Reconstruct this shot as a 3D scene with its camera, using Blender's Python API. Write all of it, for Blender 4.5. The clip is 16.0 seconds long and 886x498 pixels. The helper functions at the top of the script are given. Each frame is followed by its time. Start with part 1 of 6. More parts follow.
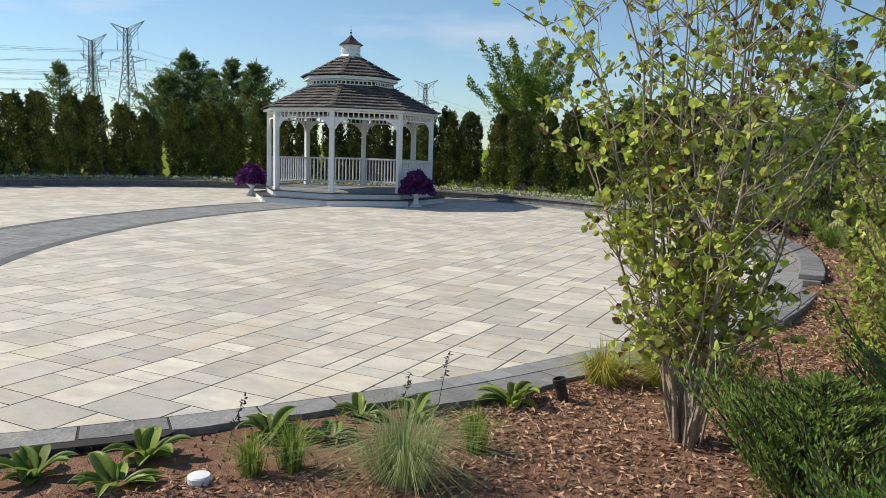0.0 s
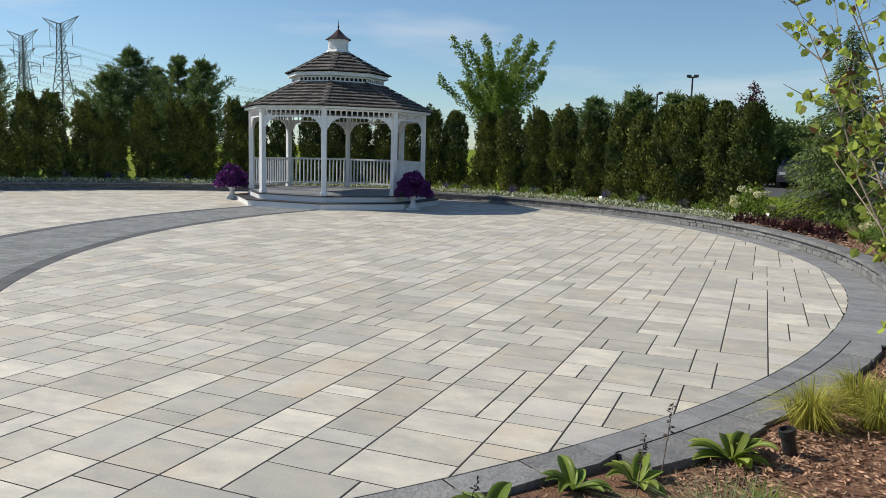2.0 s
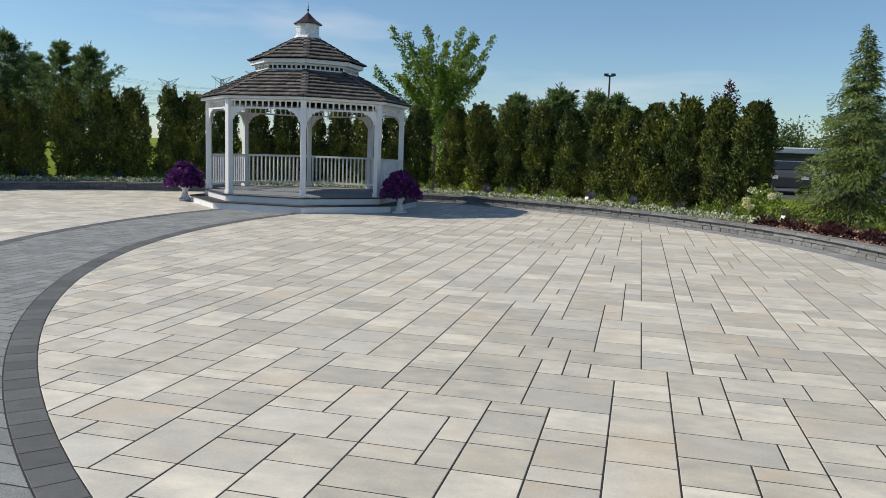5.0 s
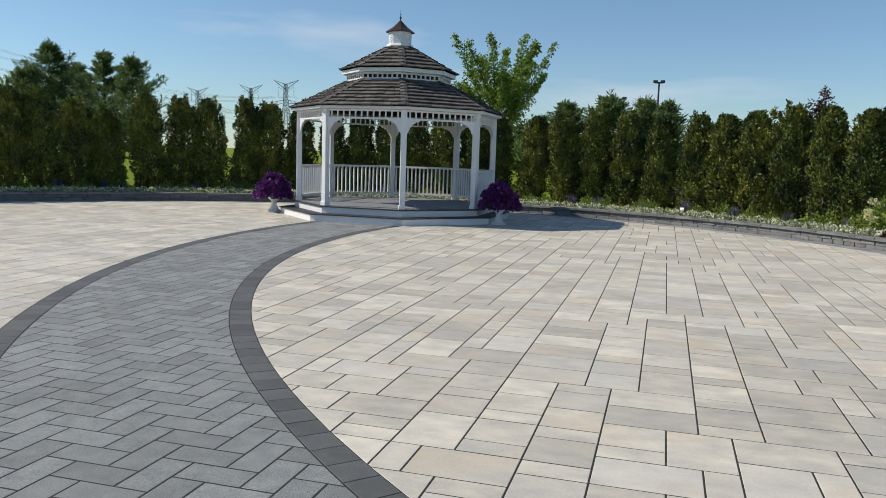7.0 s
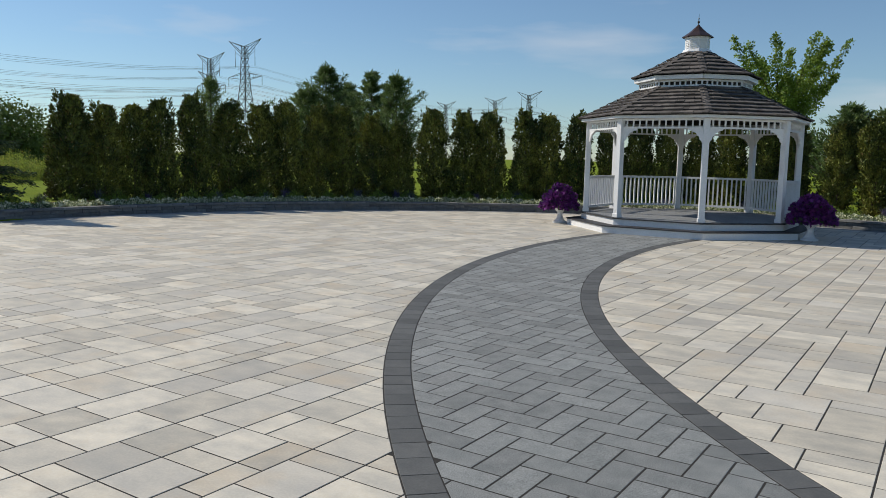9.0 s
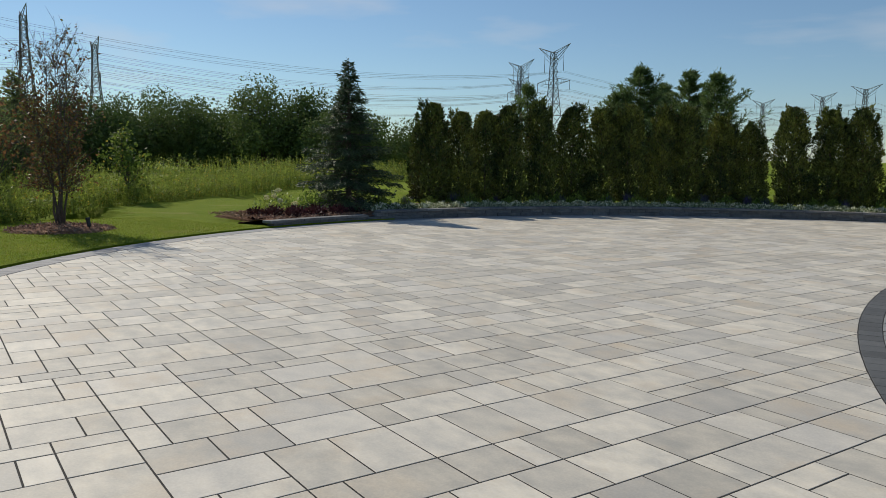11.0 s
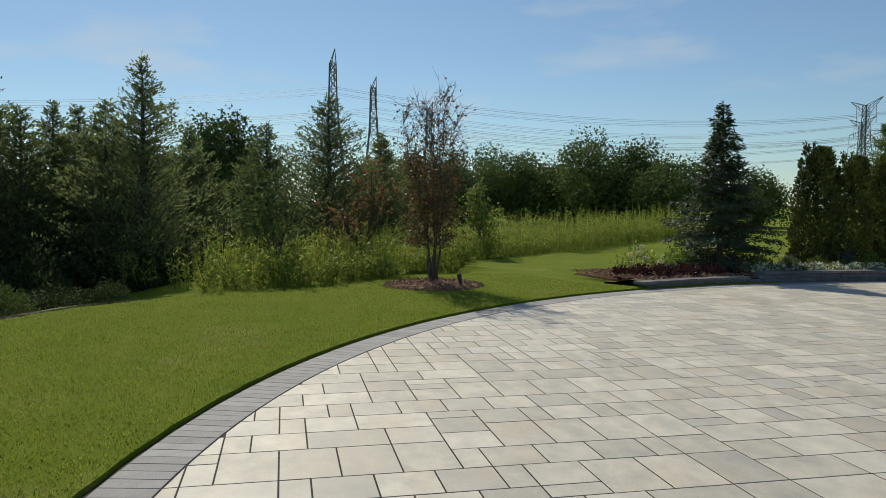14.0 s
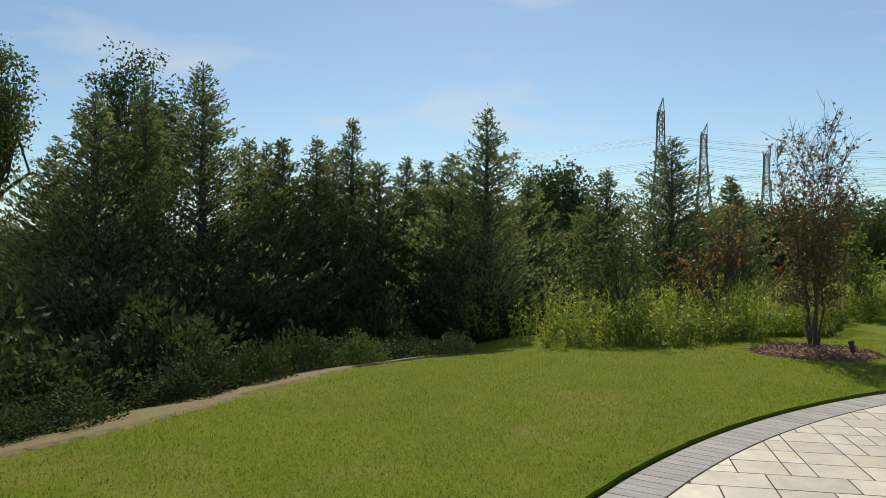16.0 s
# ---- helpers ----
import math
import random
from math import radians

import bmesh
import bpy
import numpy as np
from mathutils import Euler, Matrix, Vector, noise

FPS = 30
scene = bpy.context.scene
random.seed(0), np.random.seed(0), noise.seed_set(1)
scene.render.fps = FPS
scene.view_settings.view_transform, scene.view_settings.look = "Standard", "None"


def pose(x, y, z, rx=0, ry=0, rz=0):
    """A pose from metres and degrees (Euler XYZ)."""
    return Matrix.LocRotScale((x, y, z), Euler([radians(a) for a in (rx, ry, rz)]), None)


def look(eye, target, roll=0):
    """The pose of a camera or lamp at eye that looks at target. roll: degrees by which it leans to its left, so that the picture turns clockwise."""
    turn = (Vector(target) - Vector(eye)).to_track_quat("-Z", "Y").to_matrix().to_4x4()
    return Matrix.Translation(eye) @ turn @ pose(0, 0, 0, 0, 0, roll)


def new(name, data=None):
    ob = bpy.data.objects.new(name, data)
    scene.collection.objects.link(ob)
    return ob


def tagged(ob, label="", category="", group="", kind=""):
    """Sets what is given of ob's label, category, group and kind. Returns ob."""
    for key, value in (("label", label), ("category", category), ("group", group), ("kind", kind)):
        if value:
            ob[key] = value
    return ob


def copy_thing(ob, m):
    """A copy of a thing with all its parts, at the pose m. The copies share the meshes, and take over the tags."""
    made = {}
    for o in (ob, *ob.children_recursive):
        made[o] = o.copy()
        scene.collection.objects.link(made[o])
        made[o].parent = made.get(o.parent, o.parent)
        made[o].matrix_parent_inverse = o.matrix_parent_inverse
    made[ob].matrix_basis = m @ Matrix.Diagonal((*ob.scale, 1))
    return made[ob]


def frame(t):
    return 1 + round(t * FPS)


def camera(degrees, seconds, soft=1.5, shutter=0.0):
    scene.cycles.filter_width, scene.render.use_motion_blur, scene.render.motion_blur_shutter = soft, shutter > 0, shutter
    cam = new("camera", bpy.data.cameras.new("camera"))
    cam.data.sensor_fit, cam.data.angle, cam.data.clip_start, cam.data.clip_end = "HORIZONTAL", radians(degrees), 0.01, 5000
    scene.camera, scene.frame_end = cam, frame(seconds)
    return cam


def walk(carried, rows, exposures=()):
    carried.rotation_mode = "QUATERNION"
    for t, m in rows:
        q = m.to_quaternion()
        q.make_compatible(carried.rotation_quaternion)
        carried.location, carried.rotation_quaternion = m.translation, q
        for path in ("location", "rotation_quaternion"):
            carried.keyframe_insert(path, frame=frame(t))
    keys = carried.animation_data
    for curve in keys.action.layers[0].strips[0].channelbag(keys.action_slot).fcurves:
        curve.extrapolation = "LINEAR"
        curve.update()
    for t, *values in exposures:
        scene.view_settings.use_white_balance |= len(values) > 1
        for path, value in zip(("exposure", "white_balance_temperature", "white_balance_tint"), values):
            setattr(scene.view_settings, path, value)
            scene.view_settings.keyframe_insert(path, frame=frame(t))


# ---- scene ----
cam = camera(59.8, 16.0, soft=0.6)
METRES, EYE, TILT, LEAN, TURN = 11.811, 1.537, 0.454, 0.530, 26.5
ROWS = [
    (0.0, 0.0, 0.0, 0.0, 0.27, -8.09, -1.93),
    (0.5, -0.0279, 0.0175, -0.0002, 0.99, -8.05, -1.7),
    (1.0, -0.056, 0.0349, -0.0003, 0.74, -8.04, -1.64),
    (1.5, -0.0831, 0.0581, -0.0002, -0.91, -8.03, -1.67),
    (2.0, -0.1138, 0.0792, -0.0014, -3.89, -8.06, -1.83),
    (2.5, -0.1429, 0.1036, -0.0039, -7.52, -8.1, -2.11),
    (3.0, -0.1727, 0.1305, -0.0039, -10.83, -8.11, -2.37),
    (5.5, -0.3309, 0.2584, -0.0076, -12.16, -8.05, -2.38),
    (6.0, -0.3643, 0.2786, -0.008, -11.52, -7.92, -2.35),
    (6.5, -0.3964, 0.2936, -0.0094, -11.09, -7.76, -2.29),
    (7.0, -0.4286, 0.3037, -0.0078, -10.37, -7.59, -2.18),
    (7.5, -0.4577, 0.3057, -0.0061, -8.52, -7.48, -2.07),
    (8.0, -0.4798, 0.3075, -0.0062, -4.84, -7.42, -1.85),
    (8.5, -0.5028, 0.3131, -0.0064, 0.61, -7.43, -1.62),
    (9.0, -0.5259, 0.3175, -0.0085, 7.15, -7.42, -1.42),
    (9.5, -0.5548, 0.3185, -0.0089, 13.96, -7.42, -1.28),
    (10.0, -0.5837, 0.3206, -0.01, 20.27, -7.41, -1.12),
    (12.5, -0.7069, 0.3378, -0.0092, 37.47, -8.17, -0.48),
    (13.0, -0.7352, 0.3421, -0.0082, 40.7, -7.94, -0.35),
    (13.5, -0.7606, 0.3484, -0.0085, 45.61, -6.21, -0.13),
    (14.0, -0.7856, 0.3548, -0.0086, 51.84, -3.94, 0.07),
    (14.5, -0.813, 0.3579, -0.0083, 58.71, -1.94, 0.12),
    (15.0, -0.8389, 0.3628, -0.0103, 65.53, -0.72, 0.09),
    (15.5, -0.8659, 0.3679, -0.0106, 71.42, -0.21, 0.11),
    (16.0, -0.8932, 0.3698, -0.0112, 75.55, -0.06, 0.18),
]
LEVEL = pose(0, 0, EYE, TILT, LEAN, 0) @ pose(0, 0, 0, 0, 0, TURN)
walk(cam, [(t, LEVEL @ pose(METRES * x, METRES * y, METRES * z, 90 + pitch, roll, yaw)) for t, x, y, z, yaw, pitch, roll in ROWS],
     exposures=((0.0, 0.10, 6750, 10), (1.5, -0.04, 6600, 10), (3.0, -0.09, 6500, 10), (7.0, -0.11, 6500, 10), (10.0, -0.40, 6550, 10), (12.5, -0.50, 6650, 8), (13.5, -0.51, 6750, 7), (14.5, -0.43, 6850, 7), (15.2, -0.36, 7000, 7), (16.0, -0.17, 7250, 8)))

# ---- world, sun, exposure ----
SUN_AZ, SUN_EL = 261.0, 40.0
world = bpy.data.worlds.new("sky")
world.use_nodes = True
scene.world = world
wn, wl = world.node_tree.nodes, world.node_tree.links
sky = wn.new("ShaderNodeTexSky")
sky.sky_type, sky.sun_disc = "NISHITA", False
sky.sun_elevation, sky.sun_rotation = radians(SUN_EL), radians(SUN_AZ)
sky.altitude, sky.air_density, sky.dust_density, sky.ozone_density = 200, 1.0, 0.15, 2.6
# faint streaks of high cloud
way = wn.new("ShaderNodeTexCoord")
stretch = wn.new("ShaderNodeMapping")
stretch.inputs["Scale"].default_value = (1.3, 2.2, 9.0)
wl.new(way.outputs["Generated"], stretch.inputs["Vector"])
wisps = wn.new("ShaderNodeTexNoise")
wisps.inputs["Scale"].default_value, wisps.inputs["Detail"].default_value, wisps.inputs["Roughness"].default_value = 1.7, 5.0, 0.5
wl.new(stretch.outputs[0], wisps.inputs["Vector"])
thin = wn.new("ShaderNodeMapRange")
for i, v in zip((1, 2, 3, 4), (0.56, 0.80, 0.0, 0.6)):
    thin.inputs[i].default_value = v
wl.new(wisps.outputs["Fac"], thin.inputs[0])
veil = wn.new("ShaderNodeMix")
veil.data_type = "RGBA"
veil.inputs[7].default_value = (7.0, 7.3, 7.8, 1)
wl.new(thin.outputs[0], veil.inputs[0])
blue = wn.new("ShaderNodeMix")
blue.data_type, blue.blend_type = "RGBA", "MULTIPLY"
blue.inputs[0].default_value, blue.inputs[7].default_value = 1.0, (0.92, 1.0, 1.04, 1)
wl.new(sky.outputs[0], blue.inputs[6])
# a clear blue-grey haze low over the horizon
height = wn.new("ShaderNodeSeparateXYZ")
wl.new(way.outputs["Generated"], height.inputs[0])
low = wn.new("ShaderNodeMapRange")
for i, v in zip((1, 2, 3, 4), (0.0, 0.30, 1.0, 0.0)):
    low.inputs[i].default_value = v
wl.new(height.outputs["Z"], low.inputs[0])
haze = wn.new("ShaderNodeMix")
haze.data_type, haze.blend_type = "RGBA", "MULTIPLY"
haze.inputs[7].default_value = (0.82, 0.90, 0.98, 1)
wl.new(low.outputs[0], haze.inputs[0])
wl.new(blue.outputs[2], haze.inputs[6])
wl.new(haze.outputs[2], veil.inputs[6])
wl.new(veil.outputs[2], wn["Background"].inputs[0])
wn["Background"].inputs[1].default_value = 0.115
sun_dir = Vector((math.sin(radians(SUN_AZ)) * math.cos(radians(SUN_EL)), math.cos(radians(SUN_AZ)) * math.cos(radians(SUN_EL)), math.sin(radians(SUN_EL))))
sun = new("sun", bpy.data.lights.new("sun", "SUN"))
sun.data.energy, sun.data.angle, sun.data.color = 5.0, radians(0.53), (1.0, 0.92, 0.79)
sun.matrix_world = look(sun_dir * 60, (0, 0, 0))
scene.view_settings.exposure = 0.0


# ---- materials ----
def nodes_of(name):
    m = bpy.data.materials.new(name)
    m.use_nodes = True
    return m, m.node_tree.nodes, m.node_tree.links, m.node_tree.nodes["Principled BSDF"]


def mixed(n, l, fac, a, b, mode="MIX"):
    k = n.new("ShaderNodeMix")
    k.data_type, k.blend_type = "RGBA", mode
    for sock, v in ((k.inputs[0], fac), (k.inputs[6], a), (k.inputs[7], b)):
        if isinstance(v, (int, float)):
            sock.default_value = v
        elif isinstance(v, tuple):
            sock.default_value = (*v, 1)
        else:
            l.new(v, sock)
    return k.outputs[2]


def spread(n, l, src, lo, hi, a=0.0, b=1.0):
    k = n.new("ShaderNodeMapRange")
    l.new(src, k.inputs[0])
    for i, v in zip((1, 2, 3, 4), (lo, hi, a, b)):
        k.inputs[i].default_value = v
    return k.outputs[0]


def noise_of(n, l, pos, scale, detail=4.0, rough=0.55):
    k = n.new("ShaderNodeTexNoise")
    k.inputs["Scale"].default_value, k.inputs["Detail"].default_value, k.inputs["Roughness"].default_value = scale, detail, rough
    l.new(pos, k.inputs["Vector"])
    return k.outputs["Fac"]


def surface(name, c1, c2, scale=6.0, fine=80.0, rough=0.8, bump=0.15, each="", vary=0.3, stain=None, stain_scale=0.7, stain_lo=0.55, alt=None, metal=0.0, depth=0.004, spec=0.5, grainy=0.5, streak=0.0):
    """A grained surface: two colours by noise, stains at a larger scale, each piece lighter or darker, fine relief."""
    m, n, l, p = nodes_of(name)
    geo = n.new("ShaderNodeNewGeometry")
    pos = along = geo.outputs["Position"]
    if streak:
        pull = n.new("ShaderNodeMapping")
        pull.inputs["Scale"].default_value = (1.0, streak, 1.0)
        l.new(pos, pull.inputs["Vector"])
        along = pull.outputs[0]
    rnd = None
    if each:
        both = n.new("ShaderNodeMath")
        both.operation = "ADD"
        l.new(geo.outputs["Random Per Island"], both.inputs[0])
        l.new(n.new("ShaderNodeObjectInfo").outputs["Random"], both.inputs[1])
        part_of = n.new("ShaderNodeMath")
        part_of.operation = "FRACT"
        l.new(both.outputs[0], part_of.inputs[0])
        rnd = part_of.outputs[0]
        jump = n.new("ShaderNodeVectorMath")
        jump.operation, jump.inputs[0].default_value = "SCALE", (97.0, 61.0, 43.0)
        l.new(rnd, jump.inputs["Scale"])
        sums = []
        for src in (along, pos):
            k = n.new("ShaderNodeVectorMath")
            l.new(src, k.inputs[0])
            l.new(jump.outputs[0], k.inputs[1])
            sums.append(k.outputs[0])
        along, pos = sums
    col = mixed(n, l, spread(n, l, noise_of(n, l, along, scale), 0.3, 0.7), c1, c2)
    if each:
        if alt:
            hop = n.new("ShaderNodeMath")
            hop.operation, hop.inputs[1].default_value = "MULTIPLY", 7.31
            l.new(rnd, hop.inputs[0])
            frac = n.new("ShaderNodeMath")
            frac.operation = "FRACT"
            l.new(hop.outputs[0], frac.inputs[0])
            col = mixed(n, l, spread(n, l, frac.outputs[0], 0.45, 1.0, 0.0, 0.55), col, alt)
        hsv = n.new("ShaderNodeHueSaturation")
        l.new(col, hsv.inputs["Color"])
        l.new(spread(n, l, rnd, 0, 1, 1 - vary, 1 + vary), hsv.inputs["Value"])
        col = hsv.outputs[0]
    if stain:
        col = mixed(n, l, spread(n, l, noise_of(n, l, pos, stain_scale, 6.0, 0.6), stain_lo, stain_lo + 0.2, 0.0, 0.75), col, stain)
    grain = noise_of(n, l, pos, fine, 3.0)
    col = mixed(n, l, grainy, col, mixed(n, l, spread(n, l, grain, 0.3, 0.7), (0.32, 0.32, 0.32), (0.68, 0.68, 0.68)), "OVERLAY")
    l.new(col, p.inputs["Base Color"])
    l.new(spread(n, l, grain, 0.2, 0.8, rough - 0.08, min(1.0, rough + 0.08)), p.inputs["Roughness"])
    p.inputs["Metallic"].default_value = metal
    p.inputs["Specular IOR Level"].default_value = spec
    bp = n.new("ShaderNodeBump")
    bp.inputs["Strength"].default_value, bp.inputs["Distance"].default_value = bump, depth
    l.new(grain, bp.inputs["Height"])
    l.new(bp.outputs[0], p.inputs["Normal"])
    return m


def foliage(name, c1, c2, vary=0.35, through_light=0.35, rough=0.55, alt=None, alt_from=0.85):
    """Leaves: each leaf its own shade, light coming through, a few of another colour."""
    m, n, l, p = nodes_of(name)
    geo = n.new("ShaderNodeNewGeometry")
    rnd = geo.outputs["Random Per Island"]
    col = mixed(n, l, spread(n, l, noise_of(n, l, geo.outputs["Position"], 1.7), 0.35, 0.65), c1, c2)
    hsv = n.new("ShaderNodeHueSaturation")
    l.new(col, hsv.inputs["Color"])
    l.new(spread(n, l, rnd, 0, 1, 1 - vary, 1 + vary), hsv.inputs["Value"])
    col = hsv.outputs[0]
    tone = n.new("ShaderNodeHueSaturation")
    l.new(col, tone.inputs["Color"])
    own = n.new("ShaderNodeObjectInfo").outputs["Random"]
    l.new(spread(n, l, own, 0, 1, 0.82, 1.18), tone.inputs["Value"])
    l.new(spread(n, l, own, 0, 1, 0.512, 0.488), tone.inputs["Hue"])
    col = tone.outputs[0]
    if alt:
        col = mixed(n, l, spread(n, l, rnd, alt_from, alt_from + 0.04), col, alt)
    l.new(col, p.inputs["Base Color"])
    p.inputs["Roughness"].default_value = rough
    p.inputs["Specular IOR Level"].default_value = 0.3
    tr = n.new("ShaderNodeBsdfTranslucent")
    l.new(col, tr.inputs["Color"])
    ms = n.new("ShaderNodeMixShader")
    ms.inputs[0].default_value = through_light
    l.new(p.outputs[0], ms.inputs[1])
    l.new(tr.outputs[0], ms.inputs[2])
    l.new(ms.outputs[0], n["Material Output"].inputs["Surface"])
    return m


SLAB_ARGS = dict(streak=1.5, scale=4.2, fine=75, rough=0.62, bump=0.06, vary=0.18, stain=(0.55, 0.455, 0.325), stain_scale=1.25, stain_lo=0.525, alt=(0.44, 0.425, 0.39), grainy=0.22)
M_SLAB = surface("slab_concrete", (0.64, 0.59, 0.485), (0.44, 0.42, 0.365), each="piece", **SLAB_ARGS)
M_JOINT = surface("joint_sand", (0.030, 0.027, 0.024), (0.018, 0.017, 0.015), scale=20, fine=300, rough=0.95)
PATH_ARGS = dict(grainy=1.0, scale=9, fine=150, rough=0.85, bump=0.9, vary=0.18, stain=(0.25, 0.255, 0.25), stain_scale=0.9)
M_BRICK = surface("path_paver", (0.185, 0.200, 0.200), (0.250, 0.262, 0.258), each="piece", **PATH_ARGS)
EDGE_ARGS = dict(scale=7, fine=90, rough=0.75, bump=0.2, vary=0.2, stain=(0.13, 0.13, 0.125), stain_scale=3.0, stain_lo=0.55)
M_EDGE = surface("edge_paver", (0.076, 0.080, 0.080), (0.100, 0.103, 0.101), each="piece", **EDGE_ARGS)
RIM_ARGS = dict(scale=7, fine=90, rough=0.8, bump=0.2, vary=0.16, stain=(0.3, 0.29, 0.27), stain_scale=2.0)
M_RIM = surface("rim_paver", (0.27, 0.272, 0.272), (0.34, 0.335, 0.33), each="piece", **RIM_ARGS)
WALL_ARGS = dict(scale=9, fine=45, rough=0.9, bump=0.6, vary=0.2, stain=(0.20, 0.19, 0.165), stain_scale=2.5, depth=0.012)
M_WALL = surface("wall_stone", (0.135, 0.139, 0.143), (0.20, 0.20, 0.193), each="piece", **WALL_ARGS)
M_RIM_BLUE = surface("slate_rim_paver", (0.20, 0.208, 0.215), (0.275, 0.28, 0.282), each="piece", **RIM_ARGS)
M_EDGING = surface("edging_stone", (0.16, 0.165, 0.168), (0.24, 0.24, 0.235), scale=6, fine=40, rough=0.85, bump=0.7, each="piece", vary=0.2, stain=(0.30, 0.29, 0.26), stain_scale=5.0, stain_lo=0.56, depth=0.012)
M_WHITE = surface("white_vinyl", (0.78, 0.79, 0.80), (0.72, 0.73, 0.74), scale=3, fine=40, rough=0.4, bump=0.03)
M_DECK = surface("grey_decking", (0.20, 0.21, 0.22), (0.26, 0.27, 0.28), scale=5, fine=70, rough=0.6, bump=0.1, each="piece", vary=0.1)
M_TRIM = surface("dark_trim", (0.03, 0.03, 0.033), (0.045, 0.045, 0.048), rough=0.6)
SH_ARGS = dict(scale=8, fine=70, rough=0.8, bump=0.3, vary=0.35)
M_SHINGLE = surface("shingle", (0.070, 0.061, 0.056), (0.135, 0.120, 0.110), each="piece", **SH_ARGS)
M_COPPER = surface("bronze_roof", (0.065, 0.04, 0.034), (0.10, 0.06, 0.05), scale=5, rough=0.38, bump=0.05, metal=0.6)
M_GRASS = surface("lawn_soil", (0.14, 0.205, 0.010), (0.185, 0.235, 0.018), scale=1.3, fine=160, rough=0.95, bump=0.9, stain=(0.30, 0.26, 0.09), stain_scale=0.6, stain_lo=0.57, depth=0.02, spec=0.1)
M_MULCH = surface("mulch", (0.30, 0.175, 0.115), (0.18, 0.10, 0.068), scale=16, fine=110, rough=0.95, bump=1.0, stain=(0.19, 0.11, 0.07), stain_scale=3.0, depth=0.02, spec=0.1)
M_CHIP = surface("mulch_chip", (0.44, 0.27, 0.18), (0.24, 0.135, 0.085), each="piece", vary=0.5, rough=0.95, alt=(0.48, 0.34, 0.23))
M_DRY = surface("dry_soil", (0.25, 0.17, 0.09), (0.17, 0.125, 0.06), scale=5, fine=70, rough=0.95, bump=0.6, stain=(0.16, 0.19, 0.04), stain_scale=2.2, stain_lo=0.42, depth=0.02)
M_BARK = surface("bark", (0.13, 0.105, 0.085), (0.07, 0.058, 0.048), scale=14, fine=60, rough=0.95, bump=0.6, depth=0.01)
M_BARK_PALE = surface("pale_bark", (0.40, 0.33, 0.26), (0.20, 0.16, 0.12), scale=18, fine=60, rough=0.85, bump=0.4)
M_STEEL = surface("galvanised_steel", (0.14, 0.147, 0.16), (0.19, 0.197, 0.21), scale=0.5, fine=5, rough=0.6, metal=0.3)
M_BLACK = surface("black_metal", (0.02, 0.02, 0.02), (0.035, 0.033, 0.03), rough=0.5)
L_ARBOR = foliage("arborvitae_leaf", (0.180, 0.200, 0.036), (0.034, 0.060, 0.016), 0.6, 0.05, alt=(0.15, 0.11, 0.03), alt_from=0.95)
L_SPRUCE = foliage("spruce_needle", (0.135, 0.195, 0.045), (0.09, 0.14, 0.034), 0.35, 0.3)
L_SPRUCE_DARK = foliage("blue_spruce_needle", (0.095, 0.135, 0.062), (0.065, 0.10, 0.045), 0.4, 0.3)
L_PINE = foliage("pine_needle", (0.155, 0.215, 0.075), (0.11, 0.165, 0.058), 0.4, 0.35)
L_CEDAR = foliage("cedar_leaf", (0.155, 0.200, 0.078), (0.195, 0.240, 0.086), 0.35, 0.52, 0.8, alt=(0.24, 0.20, 0.04), alt_from=0.97)
# undergrowth: the tree shade it stands in is put into a darker leaf colour
L_UNDER_SHADE = foliage("shaded_undergrowth_leaf", (0.045, 0.068, 0.024), (0.060, 0.086, 0.028), 0.4, 0.3, 0.8, alt=(0.13, 0.16, 0.04), alt_from=0.96)
L_OAK = foliage("broad_leaf", (0.095, 0.14, 0.038), (0.115, 0.165, 0.044), 0.22, 0.25, 0.85)
L_GINKGO = foliage("bright_leaf", (0.20, 0.29, 0.05), (0.14, 0.22, 0.038), 0.3, 0.45)
L_BIRCH = foliage("shrub_leaf", (0.50, 0.58, 0.12), (0.36, 0.45, 0.085), 0.45, 0.7, alt=(0.17, 0.09, 0.045), alt_from=0.85)
L_DRY = foliage("dry_leaf", (0.25, 0.125, 0.055), (0.17, 0.09, 0.045), 0.45, 0.45, alt=(0.17, 0.17, 0.05), alt_from=0.72)
L_RED = foliage("dark_red_leaf", (0.075, 0.024, 0.024), (0.045, 0.018, 0.02), 0.5, 0.25)
L_WEED = foliage("meadow_leaf", (0.24, 0.305, 0.055), (0.15, 0.215, 0.04), 0.45, 0.5, alt=(0.46, 0.38, 0.06), alt_from=0.92)
L_BLADE = foliage("lawn_blade", (0.165, 0.245, 0.018), (0.265, 0.305, 0.045), 0.36, 0.5, alt=(0.34, 0.29, 0.09), alt_from=0.90)
L_HOSTA = foliage("green_leaf", (0.17, 0.26, 0.05), (0.25, 0.33, 0.06), 0.4, 0.42, 0.42)
L_COVER = foliage("variegated_leaf", (0.29, 0.34, 0.18), (0.21, 0.28, 0.11), 0.35, 0.25, alt=(0.76, 0.77, 0.58), alt_from=0.5)
L_BLUEGRASS = foliage("blue_grass", (0.34, 0.40, 0.20), (0.27, 0.34, 0.14), 0.35, 0.45)
L_GOLDGRASS = foliage("golden_grass", (0.44, 0.42, 0.085), (0.32, 0.34, 0.06), 0.35, 0.4)
L_YEW = foliage("yew_needle", (0.20, 0.31, 0.065), (0.13, 0.22, 0.05), 0.4, 0.45, alt=(0.32, 0.42, 0.09), alt_from=0.85)
L_PURPLE = foliage("purple_petal", (0.17, 0.035, 0.19), (0.085, 0.015, 0.125), 0.5, 0.3, alt=(0.05, 0.08, 0.03), alt_from=0.88)
